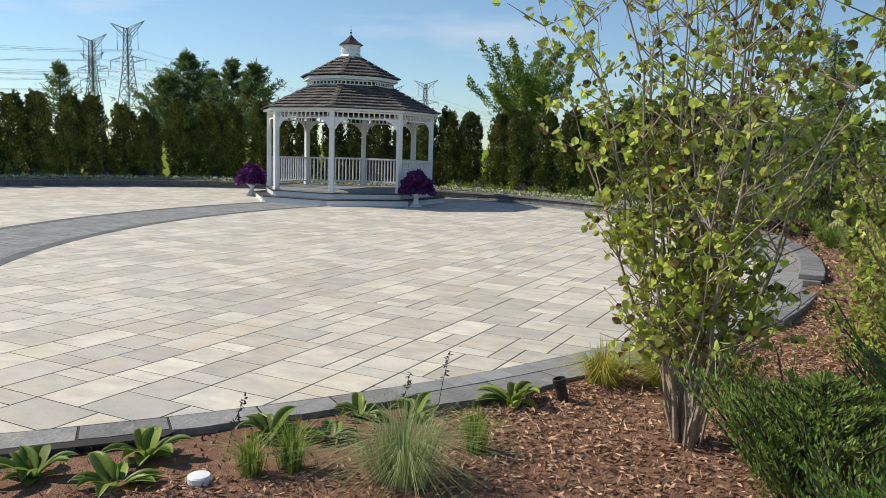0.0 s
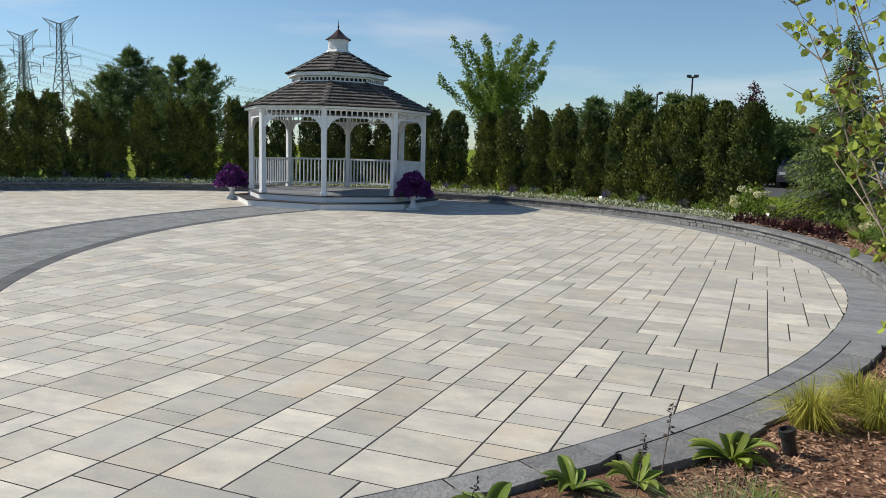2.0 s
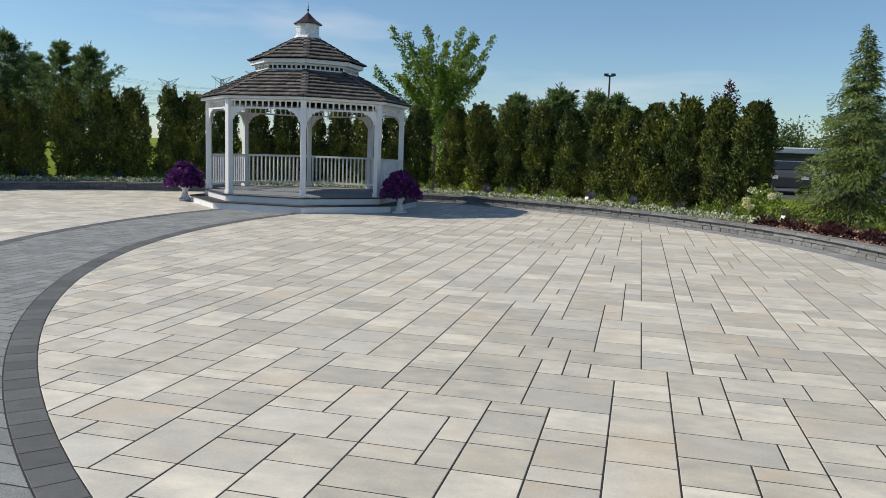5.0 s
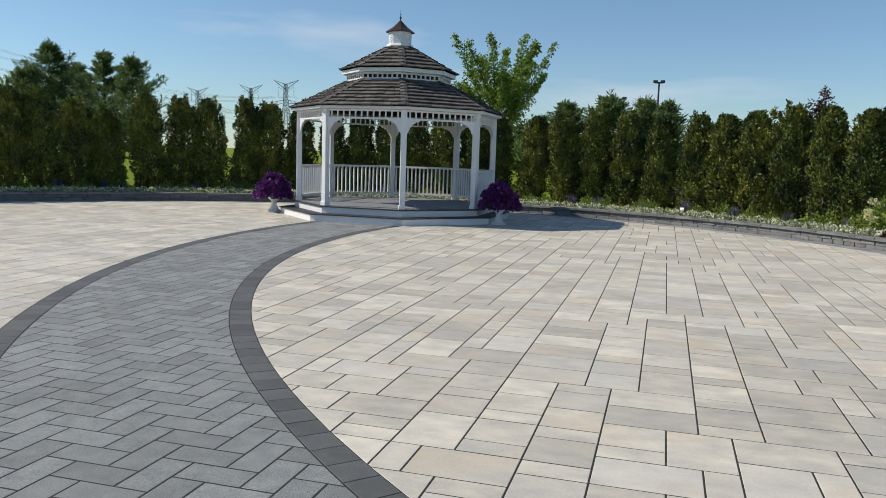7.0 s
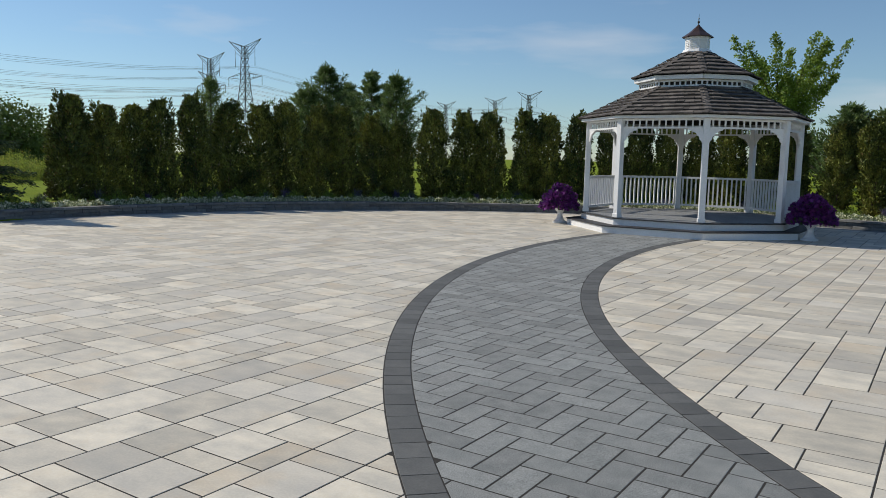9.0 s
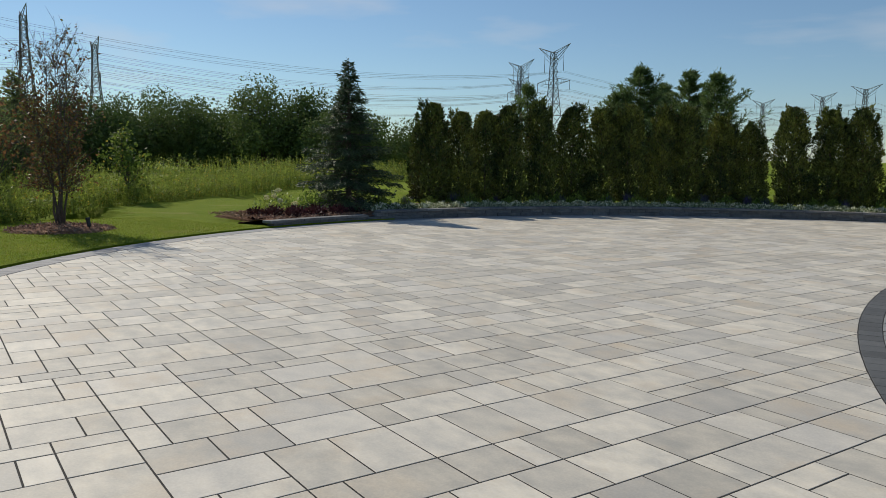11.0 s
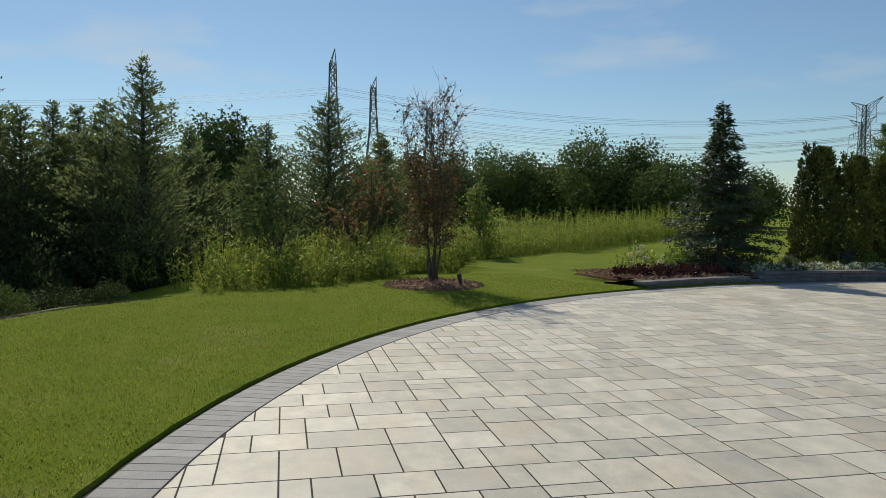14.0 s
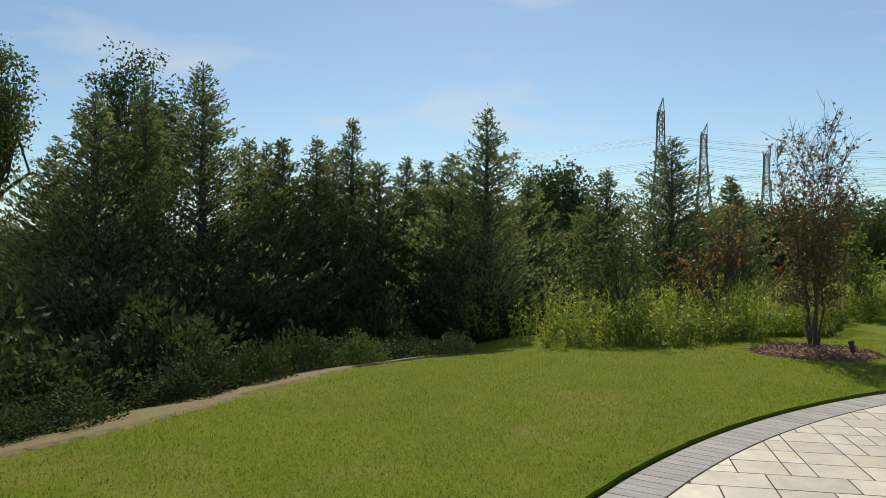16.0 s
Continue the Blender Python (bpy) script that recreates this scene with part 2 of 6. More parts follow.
L_CREAM = foliage("cream_petal", (0.70, 0.66, 0.36), (0.74, 0.74, 0.52), 0.2, 0.3)
L_LAVENDER = foliage("lavender_flower", (0.14, 0.12, 0.26), (0.10, 0.12, 0.09), 0.4, 0.3)


# ---- mesh helpers ----
RNG = np.random.default_rng(7)


def part(name, bm, material, parent=None, label=""):
    me = bpy.data.meshes.new(name)
    bm.to_mesh(me)
    bm.free()
    me.materials.append(material)
    ob = new(name, me)
    ob.parent = parent
    return tagged(ob, label)


def mesh_part(name, me, material, parent=None, label=""):
    me.materials.append(material)
    ob = new(name, me)
    ob.parent = parent
    return tagged(ob, label)


def thing(name, m, label, category, group="", kind=""):
    ob = new(name)
    ob.matrix_basis = m
    ob.empty_display_size = 0.2
    return tagged(ob, label, category, group, kind)


def polys(name, verts, faces):
    me = bpy.data.meshes.new(name)
    me.from_pydata([tuple(v) for v in verts], [], faces)
    return me


def quads(name, V):
    """A mesh of loose four-cornered faces from an (n, 4, 3) array."""
    V = np.asarray(V, dtype=np.float32)
    k = len(V)
    me = bpy.data.meshes.new(name)
    me.vertices.add(4 * k)
    me.vertices.foreach_set("co", V.reshape(-1))
    me.loops.add(4 * k)
    me.loops.foreach_set("vertex_index", np.arange(4 * k, dtype=np.int32))
    me.polygons.add(k)
    me.polygons.foreach_set("loop_start", np.arange(0, 4 * k, 4, dtype=np.int32))
    me.update(calc_edges=True)
    me.validate()
    return me


def unit(a):
    return a / np.maximum(np.linalg.norm(a, axis=-1, keepdims=True), 1e-9)


def leaf_quads(P, A, length, width, rng, face=None, loose=0.45):
    """Diamond leaves: base at P, pointing along A, their flat side turned towards face where it is given."""
    n = len(P)
    A = unit(A)
    N = rng.normal(size=(n, 3))
    S = unit(np.cross(A, N if face is None else unit(face) + N * loose))
    length = (np.ones(n) * length * rng.uniform(0.7, 1.3, n))[:, None]
    width = (np.ones(n) * width * rng.uniform(0.7, 1.3, n))[:, None]
    mid = P + A * length * 0.5
    return np.stack([P, mid + S * width * 0.5, P + A * length, mid - S * width * 0.5], 1)


def round_leaves(P, A, length, width, rng):
    """Rounded leaves, folded along the rib: two four-cornered faces each."""
    n = len(P)
    A = unit(A)
    S = unit(np.cross(A, rng.normal(size=(n, 3))))
    N = np.cross(A, S)
    k = rng.uniform(0.65, 1.3, n)[:, None]
    tip = P + A * length * k
    out = []
    for sg in (-1, 1):
        side = S * sg * width * 0.5 * k + N * width * 0.12 * k
        out.append(np.stack([P, P + A * length * 0.25 * k + side, P + A * length * 0.68 * k + side * 0.95, tip], 1))
    return np.stack(out, 1).reshape(-1, 4, 3)


def tube_quads(segs, sides=5):
    """Tapered sticks as loose faces from rows (p0, p1, r0, r1)."""
    out = []
    for p0, p1, r0, r1 in segs:
        p0, p1 = np.asarray(p0, float), np.asarray(p1, float)
        d = unit((p1 - p0)[None])[0]
        u = np.cross(d, (0, 0, 1) if abs(d[2]) < 0.9 else (1, 0, 0))
        u /= np.linalg.norm(u)
        w = np.cross(d, u)
        a = np.linspace(0, 2 * np.pi, sides + 1)
        ring = np.cos(a)[:, None] * u + np.sin(a)[:, None] * w
        lo, hi = p0 + ring * r0, p1 + ring * r1
        for i in range(sides):
            out.append((lo[i], lo[i + 1], hi[i + 1], hi[i]))
    return np.array(out)


def box_bm(bm, x0, x1, y0, y1, z0, z1, m=None, bevel=0.0):
    r = bmesh.ops.create_cube(bm, size=1.0)
    bmesh.ops.scale(bm, vec=(x1 - x0, y1 - y0, z1 - z0), verts=r["verts"])
    bmesh.ops.translate(bm, vec=((x0 + x1) / 2, (y0 + y1) / 2, (z0 + z1) / 2), verts=r["verts"])
    vs = r["verts"]
    if bevel:
        es = list({e for v in vs for e in v.link_edges})
        b = bmesh.ops.bevel(bm, geom=es, offset=bevel, segments=1, affect="EDGES")
        vs = b["verts"]
    if m is not None:
        bmesh.ops.transform(bm, matrix=m, verts=vs)
    return bm


def lathe(profile, sides=16):
    """A turned body from (radius, height) rows."""
    bm = bmesh.new()
    rings = []
    for r, z in profile:
        rings.append([bm.verts.new((r * math.cos(2 * math.pi * i / sides), r * math.sin(2 * math.pi * i / sides), z)) for i in range(sides)])
    for a, b in zip(rings, rings[1:]):
        for i in range(sides):
            bm.faces.new((a[i], a[(i + 1) % sides], b[(i + 1) % sides], b[i]))
    bm.faces.new(rings[-1])
    bm.faces.new(rings[0][::-1])
    return bm


def prism(poly, z0, z1, chamfer=0.006):
    """Vertices and faces of a block over a convex outline, its upper edge chamfered."""
    n = len(poly)
    inner = shrink(poly, chamfer)
    if len(inner) != n:
        inner = poly
    v = [(x, y, z0) for x, y in poly] + [(x, y, z1 - chamfer * 0.7) for x, y in poly] + [(x, y, z1) for x, y in inner]
    f = [tuple(range(2 * n, 3 * n))]
    for i in range(n):
        j = (i + 1) % n
        f += [(i, j, n + j, n + i), (n + i, n + j, 2 * n + j, 2 * n + i)]
    return v, f


def clip(poly, p, nrm):
    """The piece of a convex outline on the side of the line through p that nrm points away from."""
    out = []
    d = [(x - p[0]) * nrm[0] + (y - p[1]) * nrm[1] for x, y in poly]
    for i in range(len(poly)):
        j = (i + 1) % len(poly)
        if d[i] <= 0:
            out.append(poly[i])
        if (d[i] < 0 < d[j]) or (d[j] < 0 < d[i]):
            s = d[i] / (d[i] - d[j])
            out.append((poly[i][0] + s * (poly[j][0] - poly[i][0]), poly[i][1] + s * (poly[j][1] - poly[i][1])))
    return out


def shrink(poly, g):
    out = list(poly)
    n = len(poly)
    for i in range(n):
        (x0, y0), (x1, y1) = poly[i], poly[(i + 1) % n]
        l = math.hypot(x1 - x0, y1 - y0)
        if l < 1e-6:
            continue
        nx, ny = (y1 - y0) / l, -(x1 - x0) / l
        out = clip(out, (x0 - nx * g, y0 - ny * g), (nx, ny))
        if len(out) < 3:
            return []
    return out


def area(poly):
    return 0.5 * sum(poly[i][0] * poly[(i + 1) % len(poly)][1] - poly[(i + 1) % len(poly)][0] * poly[i][1] for i in range(len(poly)))


def ring_clip(poly, c, r, keep_inside):
    cx, cy = sum(p[0] for p in poly) / len(poly), sum(p[1] for p in poly) / len(poly)
    d = math.hypot(cx - c[0], cy - c[1])
    nx, ny = (cx - c[0]) / d, (cy - c[1]) / d
    s = 1 if keep_inside else -1
    return clip(poly, (c[0] + nx * r, c[1] + ny * r), (s * nx, s * ny))


# ---- plan of the place ----
PLAZA, PLAZA_R = (-12.0, 10.1), 11.40
BEND, BEND_IN, BEND_OUT, EDGE_W = (1.5, 13.8), 13.03, 15.00, 0.192
UNIT = 0.175
RIM_W = 0.37
WALL_R = PLAZA_R + RIM_W + 0.03
GAZ = (-12.38, 18.63)


def polar(az, r, c=PLAZA):
    return c[0] + r * math.cos(radians(az)), c[1] + r * math.sin(radians(az))


def smooth(x, a, b):
    t = min(1, max(0, (x - a) / (b - a)))
    return t * t * (3 - 2 * t)


def edge_r(az):
    """Radius of the slab field: the circle runs a little tighter along the near bed."""
    az = (az + 90) % 360 - 90
    return PLAZA_R - 0.13 * (1 - smooth(az, -14, 8)) * smooth(az, -62, -50)


def bearing(x, y):
    return (math.degrees(math.atan2(y - PLAZA[1], x - PLAZA[0])) + 90) % 360 - 90


def bed_z(az):
    """Height of the planting soil next to the plaza's rim."""
    return -0.04 + 0.19 * smooth(az, -16, 6) - 0.06 * smooth(az, 184, 188)


# ---- ground, beds ----
BROW_X, BROW_Y = (-25.0, -23.5, -22.4, -20.9, -18.5, -16.9, -16.0, -8.0), (0.9, -1.6, -3.05, -3.9, -4.43, -4.72, -4.95, -5.4)


def lawn_line(x):
    """The lawn's far brow, as y over x."""
    return np.interp(x, BROW_X, BROW_Y)


def fall(x, y):
    """How far the ground drops behind the lawn's brow."""
    d = max(float(lawn_line(x)) - y if x > -23.5 else -1.6 - y, (-x - 26.0) * 0.75 + 0.45 * (-y - 1) * (y < -1))
    return 1.1 * smooth(d, 0.1, 5.0)


bm = bmesh.new()
radii = [0.0] + [1.5 * k for k in range(1, 41)] + [75, 95, 120, 160, 220, 300, 420, 600, 900, 1400, 2200, 3500]
rings = []
for r in radii:
    if r == 0:
        rings.append([bm.verts.new((PLAZA[0], PLAZA[1], -0.12))])
        continue
    ring = []
    for i in range(120):
        x, y = polar(3 * i, r)
        flat = -0.12 if r < 12 else -0.012
        az = (3 * i + 90) % 360 - 90
        if 12 <= r < 23 and (az > -60 and az < 200):
            flat = -0.12
        z = flat - fall(x, y) * (y < 4 and x < -10)
        ring.append(bm.verts.new((x, y, z + (0.03 * noise.noise((x * 0.3, y * 0.3, 0)) if r > 25 else 0))))
    rings.append(ring)
for a, b in zip(rings, rings[1:]):
    for i in range(120):
        j = (i + 1) % 120
        if len(a) == 1:
            bm.faces.new((a[0], b[i], b[j]))
        else:
            bm.faces.new((a[i], a[j], b[j], b[i]))
tagged(part("ground", bm, M_GRASS), "wide mown grass ground with dry patches", "ground", kind="structure")


bm = bmesh.new()
cols = []
for i in range(0, 91):
    az = 184 + i * 1.2
    col = []
    for k in range(15):
        r = PLAZA_R + 0.378 + 0.006 * math.sin(az * 7.3) + (0 if k < 2 else 0.62 * (k - 1) if k < 14 else 12)
        x, y = polar(az, r)
        col.append(bm.verts.new((x, y, 0.004 + 0.028 * max(0, 1 - 0.5 * max(0, k - 1)) - 0.12 * (k == 0) - fall(x, y) * (y < 4 and x < -10))))
    cols.append(col)
for a, b in zip(cols, cols[1:]):
    for k in range(14):
        bm.faces.new((a[k], a[k + 1], b[k + 1], b[k]))
tagged(part("lawn", bm, M_GRASS), "short green mown lawn with pale dry spots", "lawn", kind="structure")

bm = bmesh.new()
row = []
for i in range(200):
    x = -13.0 - i * 0.05
    y = lawn_line(x) - 0.30 + 0.12 * noise.noise((x, 0, 0))
    wd = (0.24 + 0.25 * noise.noise((x * 0.7, 4, 0)) + 0.16 * noise.noise((x * 6, 9, 0))) * (1 - 0.8 * smooth(-x, 19, 23))
    row.append([bm.verts.new((x, y + k * wd / 3, (0.016 if k < 2 else -0.012) - fall(x, y + k * wd / 3))) for k in range(-5, 3)])
for a, b in zip(row, row[1:]):
    for k in range(7):
        bm.faces.new((a[k], b[k], b[k + 1], a[k + 1]))
tagged(part("dry_verge", bm, M_DRY), "strip of dry brown earth along the lawn's far edge", "soil", kind="structure")

# planting soil behind the wall and in front of the path
bm = bmesh.new()
cols = []
for i in range(0, 263):
    az = -62 + i
    col = []
    for k in range(9):
        r = (edge_r(az) + (0.42 if az > -32 else 0.20) if az < -12 else PLAZA_R + RIM_W + 0.10) + 0.55 * k
        if az > 188:
            r = PLAZA_R + (RIM_W + 0.10 if az < 195 else 0.366) + (0.28 + 0.12 * math.sin(radians((az - 188) * 9))) * k * (1 if az < 198 else 0.4)
        x, y = polar(az, r)
        z = bed_z(az) + 0.05 * math.sin(k * 0.7) + 0.035 * noise.noise((x * 1.1, y * 1.1, 3)) - (0.14 if k == 8 else 0)
        if BEND_IN - 0.1 < math.hypot(x - BEND[0], y - BEND[1]) < BEND_OUT + 0.1 and y < 6:
            z = min(z, -0.03)
        col.append(bm.verts.new((x, y, z)))
    cols.append(col)
for a, b in zip(cols, cols[1:]):
    for k in range(8):
        bm.faces.new((a[k], a[k + 1], b[k + 1], b[k]))
tagged(part("planting_bed", bm, M_MULCH), "red-brown bark mulch bed round the plaza", "flower bed", kind="structure")

# ---- paving ----
bm = bmesh.new()
vs = []
for i in range(360):
    az = (i + 90) % 360 - 90
    reach = edge_r(az) + (0.10 if -39 < az < -31 else 0.30) if -62 < az < -13 else PLAZA_R + RIM_W
    vs.append(bm.verts.new((*polar(i, reach), -0.0018)))
bm.faces.new(vs)
plaza = tagged(part("plaza", bm, M_JOINT), "round plaza of pale beige concrete slabs with dark joints", "paving", kind="structure")


def lay(name, polygons, z0, z1, material, parent, near, kind_label, cap=300):
    """Pieces of a paving: those of the near stretch as parts, the rest joined."""
    singles = 0
    V, F = [], []
    shared = {}
    for poly in polygons:
        cx, cy = sum(p[0] for p in poly) / len(poly), sum(p[1] for p in poly) / len(poly)
        dz = 0.0005 * math.sin(cx * 91.7 + cy * 57.3)
        if singles < cap and near(cx, cy):
            local = [(round(x - cx, 4), round(y - cy, 4)) for x, y in poly]
            key = tuple(local)
            if key not in shared:
                v, f = prism(local, z0, z1, 0.0018)
                shared[key] = polys(name, v, f)
                shared[key].materials.append(material)
            ob = new(name, shared[key])
            ob.location = (cx, cy, dz)
            ob.parent = parent
            singles += 1
        else:
            v, f = prism([(x, y) for x, y in poly], z0 + dz, z1 + dz, 0.0018)
            k = len(V)
            V += v
            F += [tuple(i + k for i in g) for g in f]
    if V:
        ob = mesh_part(name + "_field", polys(name + "_field", V, F), material, parent)
        tagged(ob, kind_label, kind="stuff")


GAP = 0.0049
rnd = random.Random(5)
slabs = []
nx, ny = 136, 136
x_0, y_0 = PLAZA[0] - nx * UNIT / 2 + 0.012, PLAZA[1] - ny * UNIT / 2 - 0.028
cells = []
taken = np.zeros((nx + 4, ny + 4), bool)
starts = np.zeros((nx + 4, ny + 4), int)
taken[nx:, :] = True
for j in range(ny):
    i = 0
    while i < nx:
        if taken[i, j]:
            i += 1
            continue
        run = 1
        while run < 6 and not taken[i + run, j]:
            run += 1
        under = starts[i, j - 1] if j else 0
        widths = [w for w in (1, 2, 2, 2, 2, 3, 3) if w <= run and run - w != 1] or [run]
        w = under if under in widths and rnd.random() < 0.22 else rnd.choice(widths)
        if w == 1:
            heights = (2,)
        elif w == 2:
            heights = rnd.choice(((2,), (2,), (2,), (3,), (3,), (1, 2), (2, 1), (1,)))
        else:
            heights = (2,)
        jj = j
        for h in heights:
            cells.append((i, jj, w, h))
            taken[i:i + w, jj:jj + h] = True
            starts[i, jj:jj + h] = w
            jj += h
        i += w
for i, j, w, h in cells:
    x, y = x_0 + i * UNIT, y_0 + j * UNIT
    poly = [(x, y), (x + w * UNIT, y), (x + w * UNIT, y + h * UNIT), (x, y + h * UNIT)]
    cx, cy = x + w * UNIT / 2, y + h * UNIT / 2
    rp, rb = math.hypot(cx - PLAZA[0], cy - PLAZA[1]), math.hypot(cx - BEND[0], cy - BEND[1])
    if rp > PLAZA_R + 0.5 or math.hypot(cx - GAZ[0], cy - GAZ[1]) < 2.0:
        continue
    if rp > PLAZA_R - 0.5:
        poly = ring_clip(poly, PLAZA, edge_r(bearing(cx, cy)), True)
    mid = (BEND_IN + BEND_OUT) / 2
    if len(poly) > 2 and cy < 19:
        if rb < mid and rb > BEND_IN - 0.5:
            poly = ring_clip(poly, BEND, BEND_IN, True)
        elif rb >= mid and rb < BEND_OUT + 0.5:
            poly = ring_clip(poly, BEND, BEND_OUT, False)
    if len(poly) > 2 and area(poly) > 0.0025:
        poly = shrink(poly, GAP)
        if len(poly) > 2 and area(poly) > 0.0015:
            slabs.append(poly)
lay("slab", slabs, -0.010, 0.0, M_SLAB, plaza, lambda x, y: (-8.2 < x < -3.0 and 2 < y < 7.2) or (-15 < x < -11 and y < 3.2), "field of beige concrete slabs")

# the curved path: dark edge stones and a herringbone field
bm = bmesh.new()
inner, outer = [], []
for i in range(88):
    a = 168 + i * 1.25
    inner.append(bm.verts.new((BEND[0] + BEND_IN * math.cos(radians(a)), BEND[1] + BEND_IN * math.sin(radians(a)), -0.0011)))
    outer.append(bm.verts.new((BEND[0] + BEND_OUT * math.cos(radians(a)), BEND[1] + BEND_OUT * math.sin(radians(a)), -0.0011)))
for i in range(87):
    bm.faces.new((inner[i], outer[i], outer[i + 1], inner[i + 1]))
path = tagged(part("garden_path", bm, M_JOINT), "curved dark grey herringbone paver path with darker edging", "path", kind="structure")
edges = []
for r0, r1 in ((BEND_IN, BEND_IN + EDGE_W), (BEND_OUT - EDGE_W, BEND_OUT)):
    step = math.degrees(0.21 / r0)
    a = 171.0
    while a < 274:
        q = [(BEND[0] + r * math.cos(radians(b)), BEND[1] + r * math.sin(radians(b))) for r, b in ((r0, a), (r1, a), (r1, a + step), (r0, a + step))]
        edges.append(shrink(q, 0.003))
        a += step
lay("edge_stone", edges, -0.0135, 0.001, M_EDGE, path, lambda x, y: True, "dark edge stones", 600)
bricks = []
for i in range(-86, 24):
    for j in range(-30, 86):
        k = (i + j) % 4
        if k not in (0, 2):
            continue
        w, h = (2, 1) if k == 2 else (1, 2)
        x, y = i * UNIT, 3.0 + j * UNIT
        cx, cy = x + w * UNIT / 2, y + h * UNIT / 2
        rb = math.hypot(cx - BEND[0], cy - BEND[1])
        if rb < BEND_IN or rb > BEND_OUT or math.hypot(cx - GAZ[0], cy - GAZ[1]) < 1.8 or cy > 18 or cx > 3.6 or cy < -2.0:
            continue
        poly = [(x, y), (x + w * UNIT, y), (x + w * UNIT, y + h * UNIT), (x, y + h * UNIT)]
        poly = ring_clip(poly, BEND, BEND_IN + EDGE_W, False) if rb < 14 else ring_clip(poly, BEND, BEND_OUT - EDGE_W, True)
        if len(poly) > 2 and area(poly) > 0.002:
            poly = shrink(poly, 0.005)
            if len(poly) > 2 and area(poly) > 0.001:
                bricks.append(poly)
lay("paver", bricks, -0.0135, 0.0, M_BRICK, path, lambda x, y: 2.2 < y < 6.4, "herringbone field of dark grey pavers")

# the rim round the plaza
rim = thing("plaza_rim", pose(0, 0, 0), "grey soldier course of narrow pavers round the plaza", "paving edge", kind="structure")
stones = []
a = -62.0
while a < 298:
    wide = 0.19 if a < -13 else RIM_W + 0.03 if a < 187 else 0.35
    step = math.degrees(0.128 / PLAZA_R) * rnd.uniform(0.93, 1.07)
    x, y = polar(a, PLAZA_R + 0.1)
    on_path = BEND_IN - 0.05 < math.hypot(x - BEND[0], y - BEND[1]) < BEND_OUT + 0.05 and y < 6
    if not on_path and a > -32:
        r0 = edge_r(a) + 0.004
        r1 = edge_r(a) + wide if a < -13 else PLAZA_R + wide
        stones.append(shrink([polar(a, r0), polar(a, r1), polar(a + step, r1), polar(a + step, r0)], 0.003))
    a += step
along_bed = [q for q in stones if sum(p[0] for p in q) / len(q) > -9.0]
lay("rim_stone", along_bed, -0.10, 0.003, M_RIM_BLUE, rim, lambda x, y: x > -2.6, "slate grey rim stones", 150)
lay("rim_stone", [q for q in stones if q not in along_bed], -0.10, 0.003, M_RIM, rim, lambda x, y: y < 2.5, "grey rim stones", 150)
# rough-edged flat stones outside the rim, along the near bed
edging = []
a = -62.0
while a < -12.5:
    step = math.degrees(rnd.uniform(0.34, 0.55) / PLAZA_R)
    x, y = polar(a, PLAZA_R + 0.1)
    if not (BEND_IN + 0.05 < math.hypot(x - BEND[0], y - BEND[1]) < BEND_OUT + 0.05):
        inn = edge_r(a) + (0.192 if a > -32 else 0.004)
        r1, r2, r3 = (inn + (0.25 if a > -32 else 0.215) + rnd.uniform(-0.02, 0.025) for _ in range(3))
        edging.append(shrink([polar(a, inn), polar(a, r1), polar(a + step * rnd.uniform(0.3, 0.7), max(r1, r3) + 0.012), polar(a + step, r3), polar(a + step, inn)], 0.007))
    a += step
lay("edging_stone", [e for e in edging if len(e) > 2], -0.13, 0.002, M_EDGING, rim, lambda x, y: True, "rough grey edging stones", 300)


# ---- low retaining wall ----
def wall_block(l, h, d, rng):
    """A split-faced block, its front face rough and its edges worn."""
    bm = bmesh.new()
    box_bm(bm, -d / 2, d / 2, -l / 2, l / 2, -h / 2, h / 2, bevel=0.008)
    for v in bm.verts:
        if v.co.x < 0:
            v.co.x += rng.uniform(-0.012, 0.010)
        v.co.z += rng.uniform(-0.003, 0.003)
    return bm


wall = thing("retaining_wall", pose(0, 0, 0), "low curved retaining wall of grey split-faced stone", "garden wall", kind="structure")
wr = random.Random(3)
variants = []
for l in (0.24, 0.32, 0.40):
    for _ in range(3):
        me = bpy.data.meshes.new("wall_stone")
        b = wall_block(l, 0.082, 0.20, wr)
        b.to_mesh(me)
        b.free()
        me.materials.append(M_WALL)
        variants.append((l, me))
cap_meshes = []
for _ in range(3):
    me = bpy.data.meshes.new("cap_stone")
    b = wall_block(0.44, 0.058, 0.27, wr)
    b.to_mesh(me)
    b.free()
    me.materials.append(M_WALL)
    cap_meshes.append(me)
for z, lo, hi, caps in ((0.041, -12.5, 200, False), (0.123, -3, 186, False), (0.194, -2, 186, True), (0.111, 186.6, 200, True)):
    a = lo + wr.uniform(0, 1)
    while a < hi:
        l, me = (0.44, wr.choice(cap_meshes)) if caps else wr.choice(variants)
        half = math.degrees((l + 0.005) / 2 / WALL_R)
        ob = new("cap_stone" if caps else "wall_stone", me)
        ob.matrix_basis = pose(*polar(a + half, WALL_R + (0.09 if caps else 0.10)), z, 0, 0, a + half + (0 if caps else wr.uniform(-1, 1)))
        ob.parent = wall
        a += 2 * half


# ---- gazebo ----
gaz = thing("gazebo", pose(GAZ[0], GAZ[1], 0), "white octagonal gazebo with two-tier dark shingle roof and cupola", "gazebo")


def oct_at(r, k, z):
    """Corner k of the octagon of corner radius r; corners 4 and 5 flank the open front."""
    a = radians(22.5 + 45 * k)
    return Vector((r * math.cos(a), r * math.sin(a), z))


